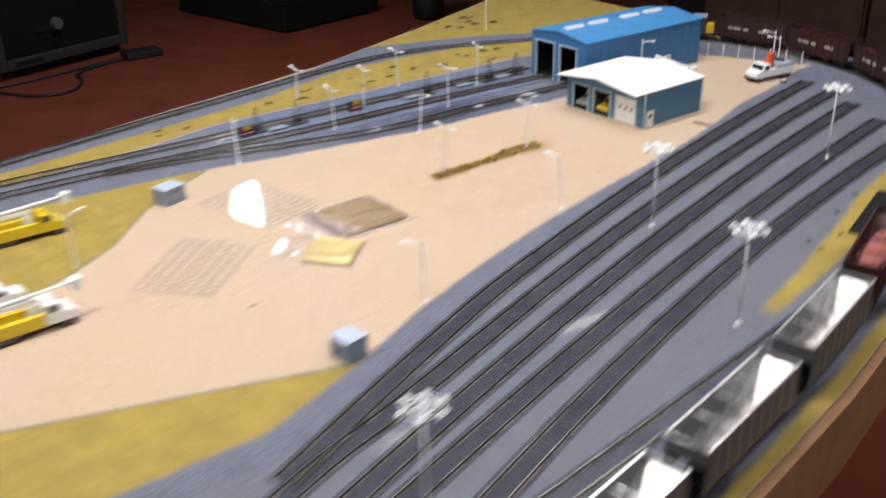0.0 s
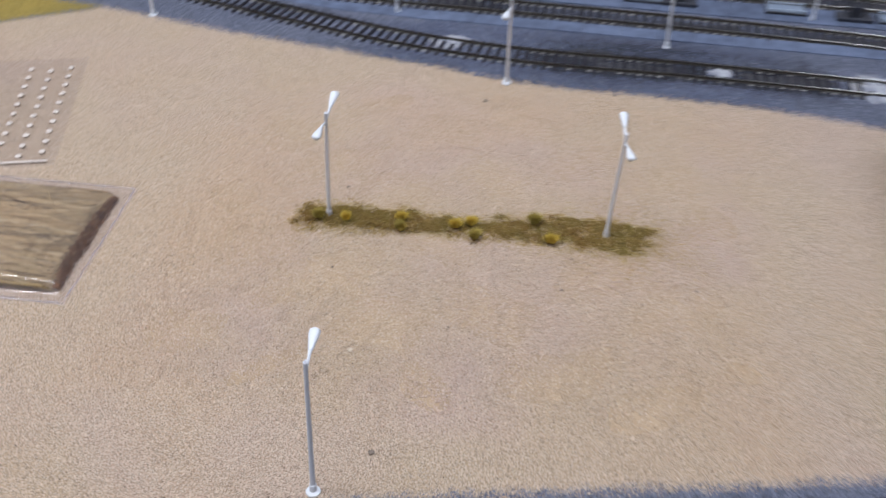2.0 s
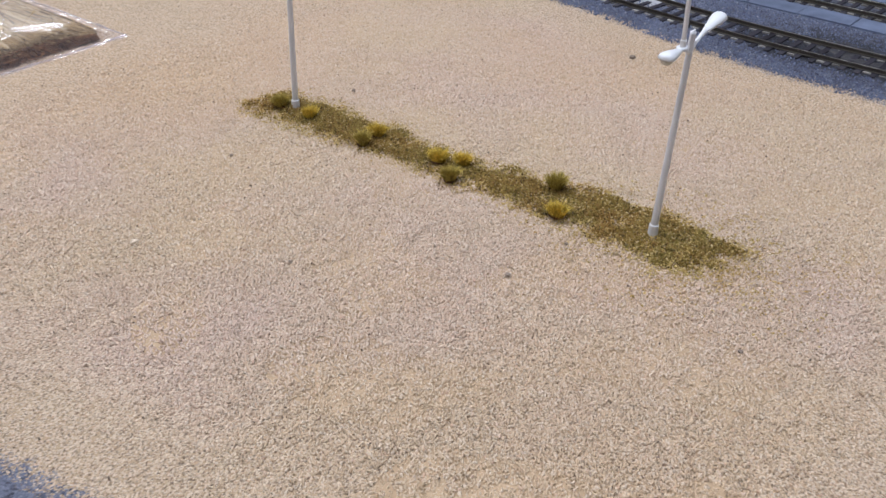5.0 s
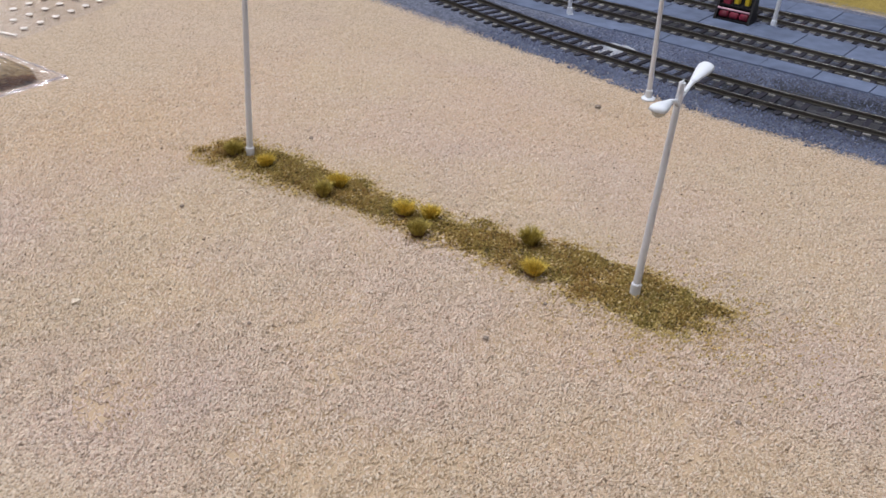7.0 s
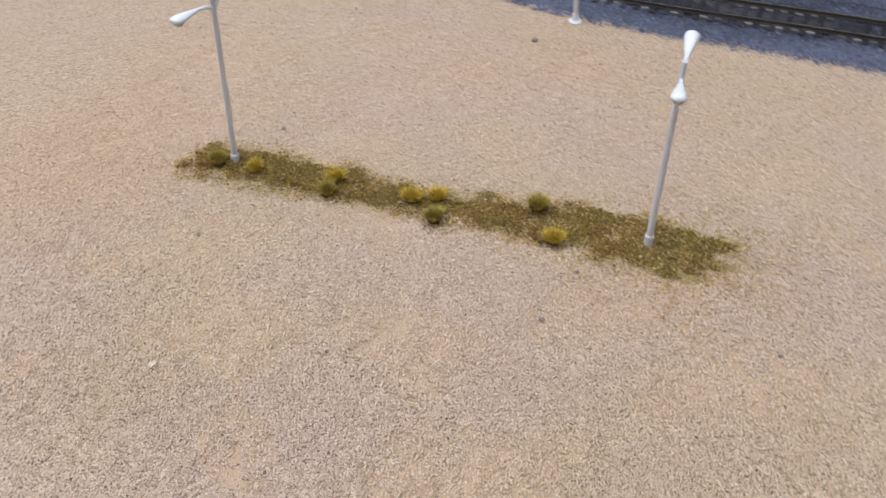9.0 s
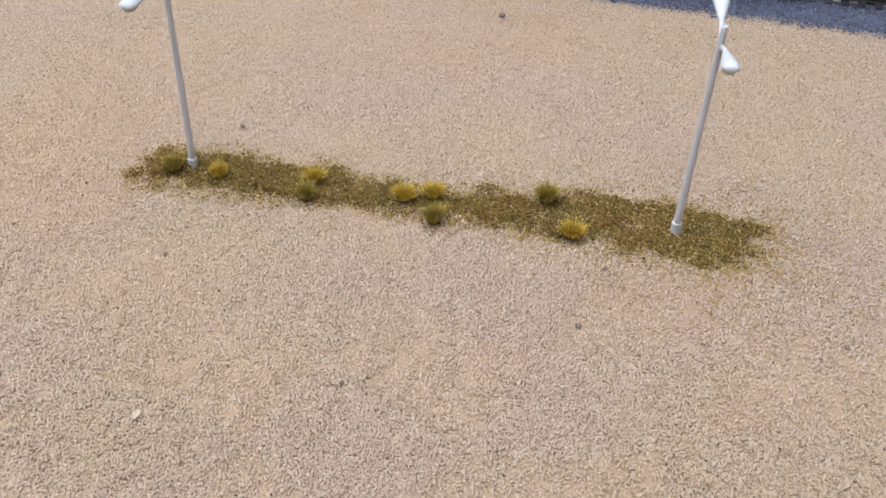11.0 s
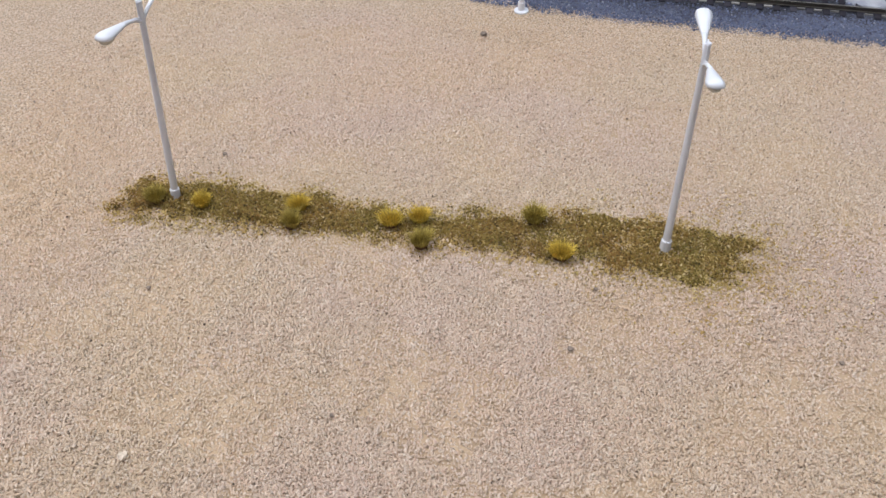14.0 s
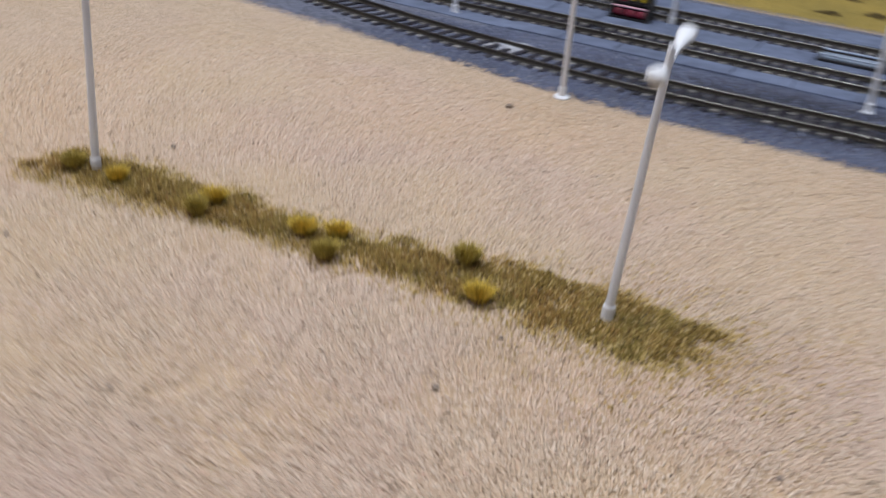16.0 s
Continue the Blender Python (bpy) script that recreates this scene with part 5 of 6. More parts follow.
def turf_strip():
    rng = np.random.default_rng(11)
    n = 520000
    x, y = rng.uniform(-4.5, 3.5, n), rng.uniform(-4.0, 21.0, n)
    cover = turf_cover(x, y)
    pick = rng.random(n) < -np.log(1 - 0.955 * np.clip(cover, 0, 1)) / 3.3
    x, y, cover = x[pick], y[pick], cover[pick]
    mound = 0.05 + 0.16 * np.exp(-((y + 0.7) / 1.2) ** 2) + 0.05 * np.clip(drift(x, y, 0.8, 14), -0.5, 1.5)
    z = wave(x, y) + 0.05 + rng.random(len(x)) ** 1.3 * (mound + 0.05) * np.clip(cover, 0, 1) ** 2
    loose = rng.random(len(x)) < np.clip(1.15 - 1.5 * cover, 0, 0.85) + 0.22 * np.clip((y - 11) / 5, 0, 1)
    crumbs("turf_crumbs", x[loose], y[loose], z[loose], rng.uniform(0.013, 0.032, loose.sum()), M_TURFSTRAW, "stray straw-coloured turf crumbs scattered on the sand", 13, 0.8, 0.9, 1.7, 3)
    x, y, z, cover = x[~loose], y[~loose], z[~loose], cover[~loose]
    crumbs("turf_strip", x, y, z, rng.uniform(0.013, 0.038, len(x)) * (0.75 + 0.25 * np.clip(cover, 0, 1)), M_TURFGRAIN, "strip of brownish olive ground-foam turf on the sand", 12, 1.1, 0.9, 1.7, 3)


turf_strip()


def tuft(x, y, r, h, seed, mat, label):
    """A fountain of fine fibres out of a small dark glue blob."""
    t = thing("grass_tuft", x, y, 0.06, label=label, category="grass tuft", group="tufts in the turf strip")
    rng = random.Random(seed)
    verts, faces = [], []
    squash, way = rng.uniform(0.75, 1.0), rng.uniform(0, math.pi)
    for _ in range(1000):
        a, q = rng.uniform(0, math.tau), math.sqrt(rng.random())
        ca, sa = math.cos(a), math.sin(a) * squash
        ca, sa = ca * math.cos(way) - sa * math.sin(way), ca * math.sin(way) + sa * math.cos(way)
        bx, by = 0.62 * r * q * ca, 0.62 * r * q * sa
        ln = h * rng.uniform(0.55, 1.0) * (1.25 if rng.random() < 0.12 else 1.0)
        lean = (0.15 + 0.75 * q) * rng.uniform(0.5, 1.2)
        sx, sy = rng.gauss(0, 0.10), rng.gauss(0, 0.10)
        mid = (bx + ln * (0.35 * lean * ca + 0.4 * sx), by + ln * (0.35 * lean * sa + 0.4 * sy), 0.05 + ln * 0.55)
        tip = (bx + ln * (0.85 * lean * ca + sx), by + ln * (0.85 * lean * sa + sy), 0.05 + ln * (1.0 - 0.28 * lean))
        wa = rng.uniform(0, math.pi)
        wx, wy = 0.009 * math.cos(wa), 0.009 * math.sin(wa)
        k = len(verts)
        verts += [(bx - wx, by - wy, 0.02), (bx + wx, by + wy, 0.02), (mid[0] + wx, mid[1] + wy, mid[2]), (mid[0] - wx, mid[1] - wy, mid[2]), tip]
        faces += [(k, k + 1, k + 2, k + 3), (k + 3, k + 2, k + 4)]
    raw("foliage", verts, faces, mat, t)
    bm = bmesh.new()
    bmesh.ops.create_icosphere(bm, subdivisions=2, radius=1.0)
    for v in bm.verts:
        f = 1 + 0.25 * noise.noise(v.co * 2.0 + Vector((seed, 0, 0)))
        v.co = Vector((v.co.x * r * 0.72 * f, v.co.y * r * 0.72 * squash * f, max(-0.3, v.co.z) * 0.13 * f + 0.05))
    part("base", bm, M_BROWNBASE, t, "dark brown glue base")
    return t


TUFT_LABELS = {0: "small olive-green grass tuft", 1: "small mustard-yellow grass tuft"}
for k, (tx, ty, tr, th, hue) in enumerate(((0.3, -0.5, 0.36, 0.50, 0), (0.2, 1.0, 0.38, 0.40, 1), (0.55, 4.05, 0.32, 0.52, 0), (-0.3, 3.95, 0.30, 0.46, 1), (-0.2, 6.9, 0.34, 0.48, 1),
                                           (-0.55, 7.7, 0.30, 0.46, 1), (0.55, 8.05, 0.34, 0.50, 0), (-1.35, 11.0, 0.34, 0.54, 0), (0.15, 12.05, 0.36, 0.44, 1))):
    tuft(tx, ty, tr, th, 30 + k, (M_TUFTGREEN, M_TUFTYELLOW)[hue], TUFT_LABELS[hue])


def bush(x, y, r, seed):
    b = thing("bush", x, y, 0.05, label="low dark brown foliage clump on the turf", category="bush", group="foliage clumps on the far turf")
    rng = random.Random(seed)
    verts, faces = [], []
    for _ in range(110):
        a, q = rng.uniform(0, math.tau), rng.random() ** 0.8
        px, py, pz = r * 1.1 * q * math.cos(a), r * 1.5 * q * math.sin(a), r * 0.5 * (1 - q * q) * rng.uniform(0.2, 1)
        s = r * rng.uniform(0.14, 0.26)
        k = len(verts)
        for _ in range(3):
            verts.append((px + rng.uniform(-s, s), py + rng.uniform(-s, s), pz + rng.uniform(0, s)))
        verts.append((px, py, pz + s * 1.2))
        faces += [(k, k + 1, k + 3), (k + 1, k + 2, k + 3), (k + 2, k, k + 3), (k, k + 1, k + 2)]
    raw("foliage", verts, faces, M_BUSH, b)
    return b


_rng = random.Random(77)
FAR_CLUMPS = [(-41.9, -2.9), (-44.2, 4.4), (-44.4, 5.9), (-40.8, 2.6), (-45.6, 14.4), (-47.8, 19.2), (-40.4, 13.8), (-41.9, 16.2), (-38.0, -22.6), (-40.2, -21.8), (-38.8, -18.1), (-46.9, 24.0),
              (-44.3, 21.1), (-42.4, 20.4), (-43.8, 26.3), (-42.0, 31.3), (-45.5, 43.2), (-44.9, 45.8), (-44.6, 38.8), (-40.0, 41.4), (-46.5, 38.0)]
for k, (bx, by) in enumerate(FAR_CLUMPS):
    bush(bx, by, _rng.uniform(0.34, 0.62) * (1.35 if k in (14, 15, 16) else 1.0), 200 + k)
for bx, by in ((38.6, 27.7), (41.2, 18.4), (43.2, 18.0), (42.4, 22.7), (36.8, 34)):
    bush(bx, by, 0.34, int(bx * 10))
for k in range(10):
    bush(-66 + _rng.uniform(-4, 5), 48 + _rng.uniform(-6, 12), _rng.uniform(0.4, 0.8), 260 + k)


def pebble(x, y, r, seed, mat=None):
    rng = random.Random(seed)
    bm = bmesh.new()
    bmesh.ops.create_icosphere(bm, subdivisions=2, radius=r)
    for v in bm.verts:
        v.co *= 1 + rng.uniform(-0.22, 0.22)
        v.co.z *= 0.6
    ob = part("pebble", bm, mat or M_PEBBLE)
    ob.matrix_basis = pose(x * CM, y * CM, (0.045 + r * 0.3) * CM)
    return tagged(ob, "small dark stone lying on the sand", "stone", "stones on the sand")


for k, (px, py, pr) in enumerate(((15.4, 5.9, 0.13), (-13.3, 6.7, 0.15), (16.4, -35.4, 0.22), (3.8, 12.9, 0.08), (4.16, 1.28, 0.07), (-2.7, 0.4, 0.08), (7.4, 7.8, 0.06), (1.3, 13.2, 0.07), (2.7, 19.5, 0.07))):
    pebble(px, py, pr, k)
tagged(pebble(9.75, 3.6, 0.12, 40, material("pale_chip", (0.72, 0.62, 0.5), 0.8, scale=400)), "small pale chip lying on the sand")


def sand_grains():
    """The grains on top of the sand where it is seen from near by."""
    rng = np.random.default_rng(21)
    step, x0, x1, y0, y1 = 0.0605, -15.5, 15.0, -9.5, 24.5
    gx, gy = np.meshgrid(np.arange(x0, x1, step), np.arange(y0, y1, step))
    x, y = gx.ravel() + rng.uniform(-0.55, 0.55, gx.size) * step, gy.ravel() + rng.uniform(-0.55, 0.55, gx.size) * step
    inside, _, _ = areas(x, y)
    rim = np.minimum(np.minimum(x - x0, x1 - x), np.minimum(y - y0, y1 - y))
    relief = drift(x, y, 0.55, 5) + 0.7 * drift(x, y, 0.25, 6)
    chance = np.clip(rim / 4.0, 0, 1) * np.clip(0.93 + 0.08 * relief, 0, 1) * (inside + 0.25 * drift(x, y, 0.6, 7) + rng.normal(0, 0.15, len(x)) > 0)
    pick = (rng.random(len(x)) < chance) & (rng.random(len(x)) > turf_cover(x, y) * 0.93)
    x, y, relief = x[pick], y[pick], relief[pick]
    r = 0.035 * rng.uniform(0.6, 1.4, len(x))
    crumbs("sand_grains", x, y, wave(x, y) + 0.018 * relief + rng.uniform(-0.008, 0.026, len(x)), r, M_SANDCRUMB, "fine tan and pinkish grains covering the sand", 23, 0.85, 0.6, corners=3)
    n = 1500
    x, y = rng.uniform(-16, 26, n), rng.uniform(-30, 32, n)
    pick = areas(x, y)[0] > 0.3
    x, y = x[pick], y[pick]
    crumbs("dark_grit", x, y, wave(x, y) + 0.05, rng.uniform(0.016, 0.036, len(x)), M_DARKGRIT, "scattered dark grains lying on the sand", 24)


def ballast_grains():
    """Loose stones on the ballast between the sand and the nearest terminal track, kept off the rails."""
    rng = np.random.default_rng(31)
    step = 0.085
    gx, gy = np.meshgrid(np.arange(-23.6, -14.0, step), np.arange(-4.0, 27.0, step))
    x, y = gx.ravel() + rng.uniform(-0.55, 0.55, gx.size) * step, gy.ravel() + rng.uniform(-0.55, 0.55, gx.size) * step
    inside, _, stain_shade = areas(x, y)
    side = abs(x - at_y(HOUSE_C, y))
    fade = np.clip(np.minimum(y + 4.0, 27.0 - y) / 4.0, 0, 1)
    keep = (inside + 0.22 * drift(x, y, 0.6, 7) + rng.normal(0, 0.12, len(x)) < 0.12) & (abs(side - 0.885) > 0.12) & (x > np.where(y > 1.0, -23.5, -23.0))
    pick = keep & (rng.random(len(x)) < fade * np.where(side < 1.5, 0.6 - 0.4 * np.clip((y - 8) / 8, 0, 1), 0.92) * np.clip(1.1 - 0.85 * stain_shade, 0.15, 1))
    x, y, side = x[pick], y[pick], side[pick]
    z = wave(x, y) + 0.075 + rng.uniform(-0.01, 0.03, len(x)) - 0.02 * (side < 1.5)
    crumbs("ballast_grains", x, y, z, 0.042 * rng.uniform(0.6, 1.35, len(x)), M_BALLASTCRUMB, "loose blue-grey stones of the track ballast", 33, 0.8, 0.6, corners=3)


ballast_grains()
M_DARKGRIT = island(material("dark_grit", (0.16, 0.115, 0.085), 0.9, second=(0.08, 0.058, 0.045), scale=600), 0.5)
sand_grains()
stick = thing("stick", 8.0, 40.8, 0.12, label="short brown twig lying on the sand", category="twig")
part("twig", tube([(-1.6, -0.3, 0.02), (-0.3, 0.02, 0.06), (1.6, 0.3, 0.02)], [0.10, 0.13, 0.09], 8), M_STICK, stick)

# ---- concrete slabs and equipment between the terminal tracks ----
def slab_row(x0, x1, y0, y1, n, label):
    row = thing("concrete_apron", label=label, category="concrete apron", kind="structure")
    step = (y1 - y0) / n
    for k in range(n):
        part("slab", box(x0, x1, y0 + k * step + 0.022, y0 + (k + 1) * step - 0.022, -0.1, 0.17 - 0.012 * (k % 3), 0.025), M_CONCRETE, row)


slab_row(-30.6, -28.15, -16.4, 38.2, 21, "row of grey concrete slabs between terminal tracks")
slab_row(-25.05, -23.6, 1.8, 38.2, 14, "row of grey concrete slabs between terminal tracks")
slab_row(-36.6, -34.1, -16.4, 38.2, 21, "row of grey concrete slabs beside the turf bank")


wedge = thing("concrete_wedge", label="tapering grey concrete slab where the terminal tracks part", category="slab", kind="structure")
part("slab", prism([(-25.5, -12.5), (-25.0, -12.5), (-23.9, -5.5), (-23.6, 1.75), (-25.05, 1.75), (-25.2, -6.0)], -0.1, 0.1, axis="z"), M_CONCRETE, wedge)


def drip_rack(x, y, h, rz=0):
    """Small fuelling stand: base plate, two posts, drooping hoses."""
    r = thing("fuel_rack", x, y, 0.17, rz, "small black fuelling stand with drooping hoses", "fuel rack", "fuelling stands by the tracks")
    part("base", box(-0.6, 0.6, -1.3, 1.3, 0, 0.25, 0.04), M_RACK, r)
    for s in (-0.45, 0.0, 0.45):
        part("post", tube([(0, s * 1.6, 0.25), (0.1, s * 0.55, h - 0.3 * abs(s))], [0.06, 0.035], 6), M_RACK, r)
    for s in (-0.5, 0.5):
        part("hose", tube([tuple(p) for p in spline([(0.1, s * 0.3, h - 0.2), (0.25, s * 0.7, h * 0.75), (0.3, s * 0.95, h * 0.4), (0.2, s * 1.3, 0.3)], 0.3)], 0.028, 6), M_RACK, r, smooth=True)
    part("crossbar", tube([(0.1, -0.3, h - 0.15), (0.1, 0.3, h - 0.15)], 0.035, 6), M_RACK, r)
    part("pump", box(-0.3, 0.3, -0.35, 0.35, 0.25, 1.1, 0.05), M_RACK, r)
    return r


for rx_, ry_ in ((-30.2, -11.0), (-29.9, -4.4), (-29.6, 18.9), (-29.4, 31.4), (-29.3, 37.2)):
    drip_rack(rx_, ry_, 3.9)


def equipment_cart(x, y, rz):
    """A-shaped black rack: end plates, back, shelf, red cylinders below, yellow and red boxes above, pale front rail."""
    s = thing("equipment_cart", x, y, 0.17, rz, "small black rack with red cylinders and yellow boxes beside the track", "rack", "small gear racks")
    for d in (-0.95, 0.95):
        part("end_plate", prism([(-0.5, 0.0), (0.62, 0.0), (0.12, 1.5), (-0.3, 1.5)], d - 0.06, d + 0.06), M_BLACKMETAL, s)
    part("back", box(-0.42, -0.34, -0.89, 0.89, 0.0, 1.4), M_BLACKMETAL, s)
    part("base", box(-0.34, 0.5, -0.89, 0.89, 0.0, 0.08), M_BLACKMETAL, s)
    part("shelf", box(-0.34, 0.3, -0.89, 0.89, 0.72, 0.79), M_BLACKMETAL, s)
    for c in (-0.58, 0.0, 0.56):
        part("cylinder", tube([(0.24, c - 0.24, 0.27), (0.24, c - 0.2, 0.27), (0.24, c + 0.2, 0.27), (0.24, c + 0.24, 0.27)], [0.12, 0.18, 0.18, 0.12], 14), M_GEARRED, s, "dull red cylinder", smooth=True)
    part("front_rail", tube([(0.44, -0.89, 0.6), (0.44, 0.89, 0.6)], 0.055, 8), M_GEARPINK, s, "pale pinkish rail", smooth=True)
    part("red_box", box(-0.2, 0.2, -0.75, -0.35, 0.79, 1.32, 0.04), M_GEARRED, s, "dull red box")
    for c in (-0.02, 0.55):
        part("crate", box(-0.2, 0.24, c - 0.18, c + 0.18, 0.79, 0.88), M_BLACKMETAL, s)
        part("yellow_box", box(-0.15, 0.18, c - 0.12, c + 0.12, 0.88, 1.42, 0.04), M_YELLOW, s, "yellow box")
    return s


equipment_cart(-30.1, 5.7, 0)
equipment_cart(-29.8, -12.9, 0)
for k, (px, py) in enumerate(((-29.9, -7.8), (-29.9, 16.4), (-29.9, 26.6), (-29.7, 34.6))):
    pan = thing("drip_pan", px, py, 0.17, label="flat dark drip pan on the concrete apron", category="drip pan", group="drip pans")
    part("tray", box(-0.8, 0.8, -1.5, 1.5, 0, 0.12, 0.03), M_BLACKMETAL, pan)
    part("grating", box(-0.65, 0.65, -1.35, 1.35, 0.12, 0.16), M_CABINET, pan)
    for s in (-0.6, 0.6):
        part("pipe", tube([(s, -1.4, 0.3), (s, 1.4, 0.3)], 0.05, 6), M_CABTOP, pan)


def spill(x, y, rx, ry, turn, mat, seed, label, z=0.165):
    """A thin spill that fills the track between and around the ties: low mound with a ragged rim and holes."""
    rng = np.random.default_rng(seed)
    n = 34
    u, v = np.meshgrid(np.linspace(-1.25, 1.25, n), np.linspace(-1.25, 1.25, n))
    px, py = u * rx, v * ry
    depth = 1 - np.sqrt(u * u + v * v) + 0.16 * drift(px, py, 1.6, seed) + 0.12 * drift(px, py, 0.6, seed + 1)
    top = -0.06 + (z + 0.06) * np.clip(depth / 0.35 + 0.35, 0, 1) + 0.012 * drift(px, py, 0.5, seed + 2) + rng.uniform(-0.006, 0.006, px.shape)
    verts = np.stack([px, py, top], -1).reshape(-1, 3).tolist()
    faces = [(j * n + i, j * n + i + 1, (j + 1) * n + i + 1, (j + 1) * n + i) for j in range(n - 1) for i in range(n - 1) if depth[j:j + 2, i:i + 2].max() > -0.15]
    ob = raw("spill", verts, faces, mat, smooth=True)
    ob.matrix_basis = pose(x * CM, y * CM, 0, 0, 0, turn)
    return tagged(ob, label, "spill", kind="structure")


OILY, PALE = "black oily sludge soaked into the track ballast", "white cement spilt over the track"
for k, (px, py, rx_, ry_, turn) in enumerate(((-27.3, -20.0, 1.0, 3.4, -12), (-28.7, -24.0, 0.9, 3.0, -5), (-27.9, -14.5, 0.5, 2.0, 0), (-26.5, 2.6, 0.85, 2.6, -3), (-20.6, 13.2, 0.9, 2.2, 0), (-19.4, 15.8, 0.75, 2.8, 0),
                                              (-19.5, 26.0, 0.8, 3.2, 0), (-19.2, 35.4, 0.8, 2.6, 0), (-26.0, 21.0, 0.8, 3.6, 0), (-25.7, 32.0, 0.8, 5.0, 0), (-32.0, 24.0, 0.8, 5.5, 0), (-31.8, 34.0, 0.8, 4.0, 0))):
    spill(px, py, rx_, ry_, turn, M_SLUDGE, 300 + k, OILY, 0.115)
for k, (px, py, rx_, ry_) in enumerate(((-20.9, 3.3, 0.62, 1.35), (-19.6, 21.6, 0.55, 0.8), (-20.4, 31.4, 0.5, 1.5), (-18.5, 31.8, 0.8, 1.3), (-19.4, 31.5, 0.7, 1.4))):
    spill(px, py, rx_, ry_, 0, M_CEMENT, 330 + k, PALE, 0.17)


# ---- fence at the end of the sand ----
def fence():
    f = thing("fence", label="low chain-link fence with pale posts", category="fence")
    a, b, n, h = Vector((-19.5, 70.8, 0)), Vector((-2.5, 79.0, 0)), 7, 2.1
    for k in range(n + 1):
        p = a.lerp(b, k / n)
        part("post", tube([p, p + Vector((0, 0, h + 0.2))], 0.10, 8), M_POLE, f)
    for z in (0.1, h):
        part("rail", tube([a + Vector((0, 0, z)), b + Vector((0, 0, z))], 0.035, 6), M_FENCE, f)
    bm = bmesh.new()
    d = b - a
    m = 60
    for k in range(m):
        for s in (0, 1):
            u0, u1 = (k / m, min(1, (k + 6) / m)) if s else (min(1, (k + 6) / m), k / m)
            tube([a + d * u0, a + d * u1 + Vector((0, 0, h))], 0.014, 3, bm, False)
    part("wire_mesh", bm, M_FENCE, f)


fence()


# ---- vehicles ----
def wheel(x, y, r, parent, w=0.35):
    t = part("tyre", tube([(x - w / 2, y, r), (x + w / 2, y, r)], r, 18), M_TYRE, parent, smooth=False)
    part("rim", tube([(x - w / 2 - 0.01, y, r), (x + w / 2 + 0.01, y, r)], r * 0.55, 12), M_SILVER, t)


def bucket_truck(x, y, rz, cab, body, boom, label, L=8.2, accent=None, boom_rise=0.25, reach=True):
    """Utility truck facing +y: cab, service body, boom on a turret."""
    t = thing("utility_truck", x, y, 0, rz, label, "truck", "utility trucks")
    w = 1.3
    part("chassis", box(-0.8, 0.8, -L / 2, L / 2 - 0.2, 0.45, 0.8), M_BLACKMETAL, t)
    c0 = L / 2 - 2.9
    hood = prism([(c0, 0.75), (L / 2, 0.75), (L / 2 + 0.02, 1.35), (L / 2 - 0.15, 1.6), (c0 + 1.75, 1.85), (c0 + 1.25, 2.75), (c0 + 0.1, 2.8), (c0, 2.6)], -w, w, axis="x")
    part("cab", hood, cab, t)
    part("windscreen", prism([(c0 + 1.30, 2.62), (c0 + 1.70, 1.95), (c0 + 1.74, 1.97), (c0 + 1.34, 2.66)], -w * 0.86, w * 0.86, axis="x"), M_GLASSDARK, t)
    for s in (-1, 1):
        part("side_window", box(min(s * w, s * (w + 0.02)), max(s * w, s * (w + 0.02)), c0 + 0.3, c0 + 1.15, 1.95, 2.6), M_GLASSDARK, t)
        part("headlight", box(s * 0.95 - 0.18, s * 0.95 + 0.18, L / 2 - 0.02, L / 2 + 0.06, 1.0, 1.25), M_LENS, t)
        part("body_side", box(min(s * 0.75, s * (w + 0.05)), max(s * 0.75, s * (w + 0.05)), -L / 2, c0 - 0.15, 0.75, 2.0, 0.05), body, t)
    part("bed", box(-0.75, 0.75, -L / 2, c0 - 0.15, 0.8, 1.25), body, t)
    part("bumper", box(-w, w, L / 2, L / 2 + 0.15, 0.5, 0.8, 0.03), M_BLACKMETAL, t)
    if accent:
        part("turret_cover", box(-0.75, 0.75, c0 - 1.1, c0 - 0.35, 1.25, 2.75, 0.1), accent, t, "bright orange turret cover")
        part("crane_post", box(-0.45, 0.55, c0 - 1.5, c0 - 0.75, 2.2, 4.3, 0.12), accent, t, "bright orange crane post")
    if not reach:
        part("crane_arm", tube([(0, c0 - 0.7, 2.4), (0, c0 - 1.2, 3.4), (0, -L / 2 + 1.0, 2.6)], [0.25, 0.22, 0.18], 8), M_BLACKMETAL, t, "folded dark crane arm")
        part("box_body", box(-w, w, -L / 2, c0 - 1.6, 1.25, 2.5, 0.06), boom, t, "pale grey box body")
    part("turret", tube([(0, c0 - 0.9, 1.2), (0, c0 - 0.9, 2.7)], [0.5, 0.4], 14), boom, t)
    z = 2.9
    for yy in (L / 2 - 1.05, -L / 2 + 1.2, -L / 2 + 2.25):
        for s in (-1, 1):
            wheel(s * 1.08, yy, 0.52, t)
    if not reach:
        return t
    part("lower_boom", box(-0.22, 0.22, -L / 2 - 0.4, c0 - 0.5, z, z + 0.42, 0.05), boom, t)
    part("upper_boom", tube([(0.0, -L / 2 - 0.2, z + 0.6), (0.0, L / 2 + 0.3, z + 0.6 + boom_rise)], [0.2, 0.15], 8), boom, t)
    bk = part("bucket", box(-0.5, 0.5, L / 2 + 0.2, L / 2 + 1.1, z - 0.2 + boom_rise, z + 0.9 + boom_rise, 0.08), boom, t, "open work bucket")
    part("bucket_rim", box(-0.54, 0.54, L / 2 + 0.16, L / 2 + 1.14, z + 0.85 + boom_rise, z + 0.95 + boom_rise), boom, bk)
    return t


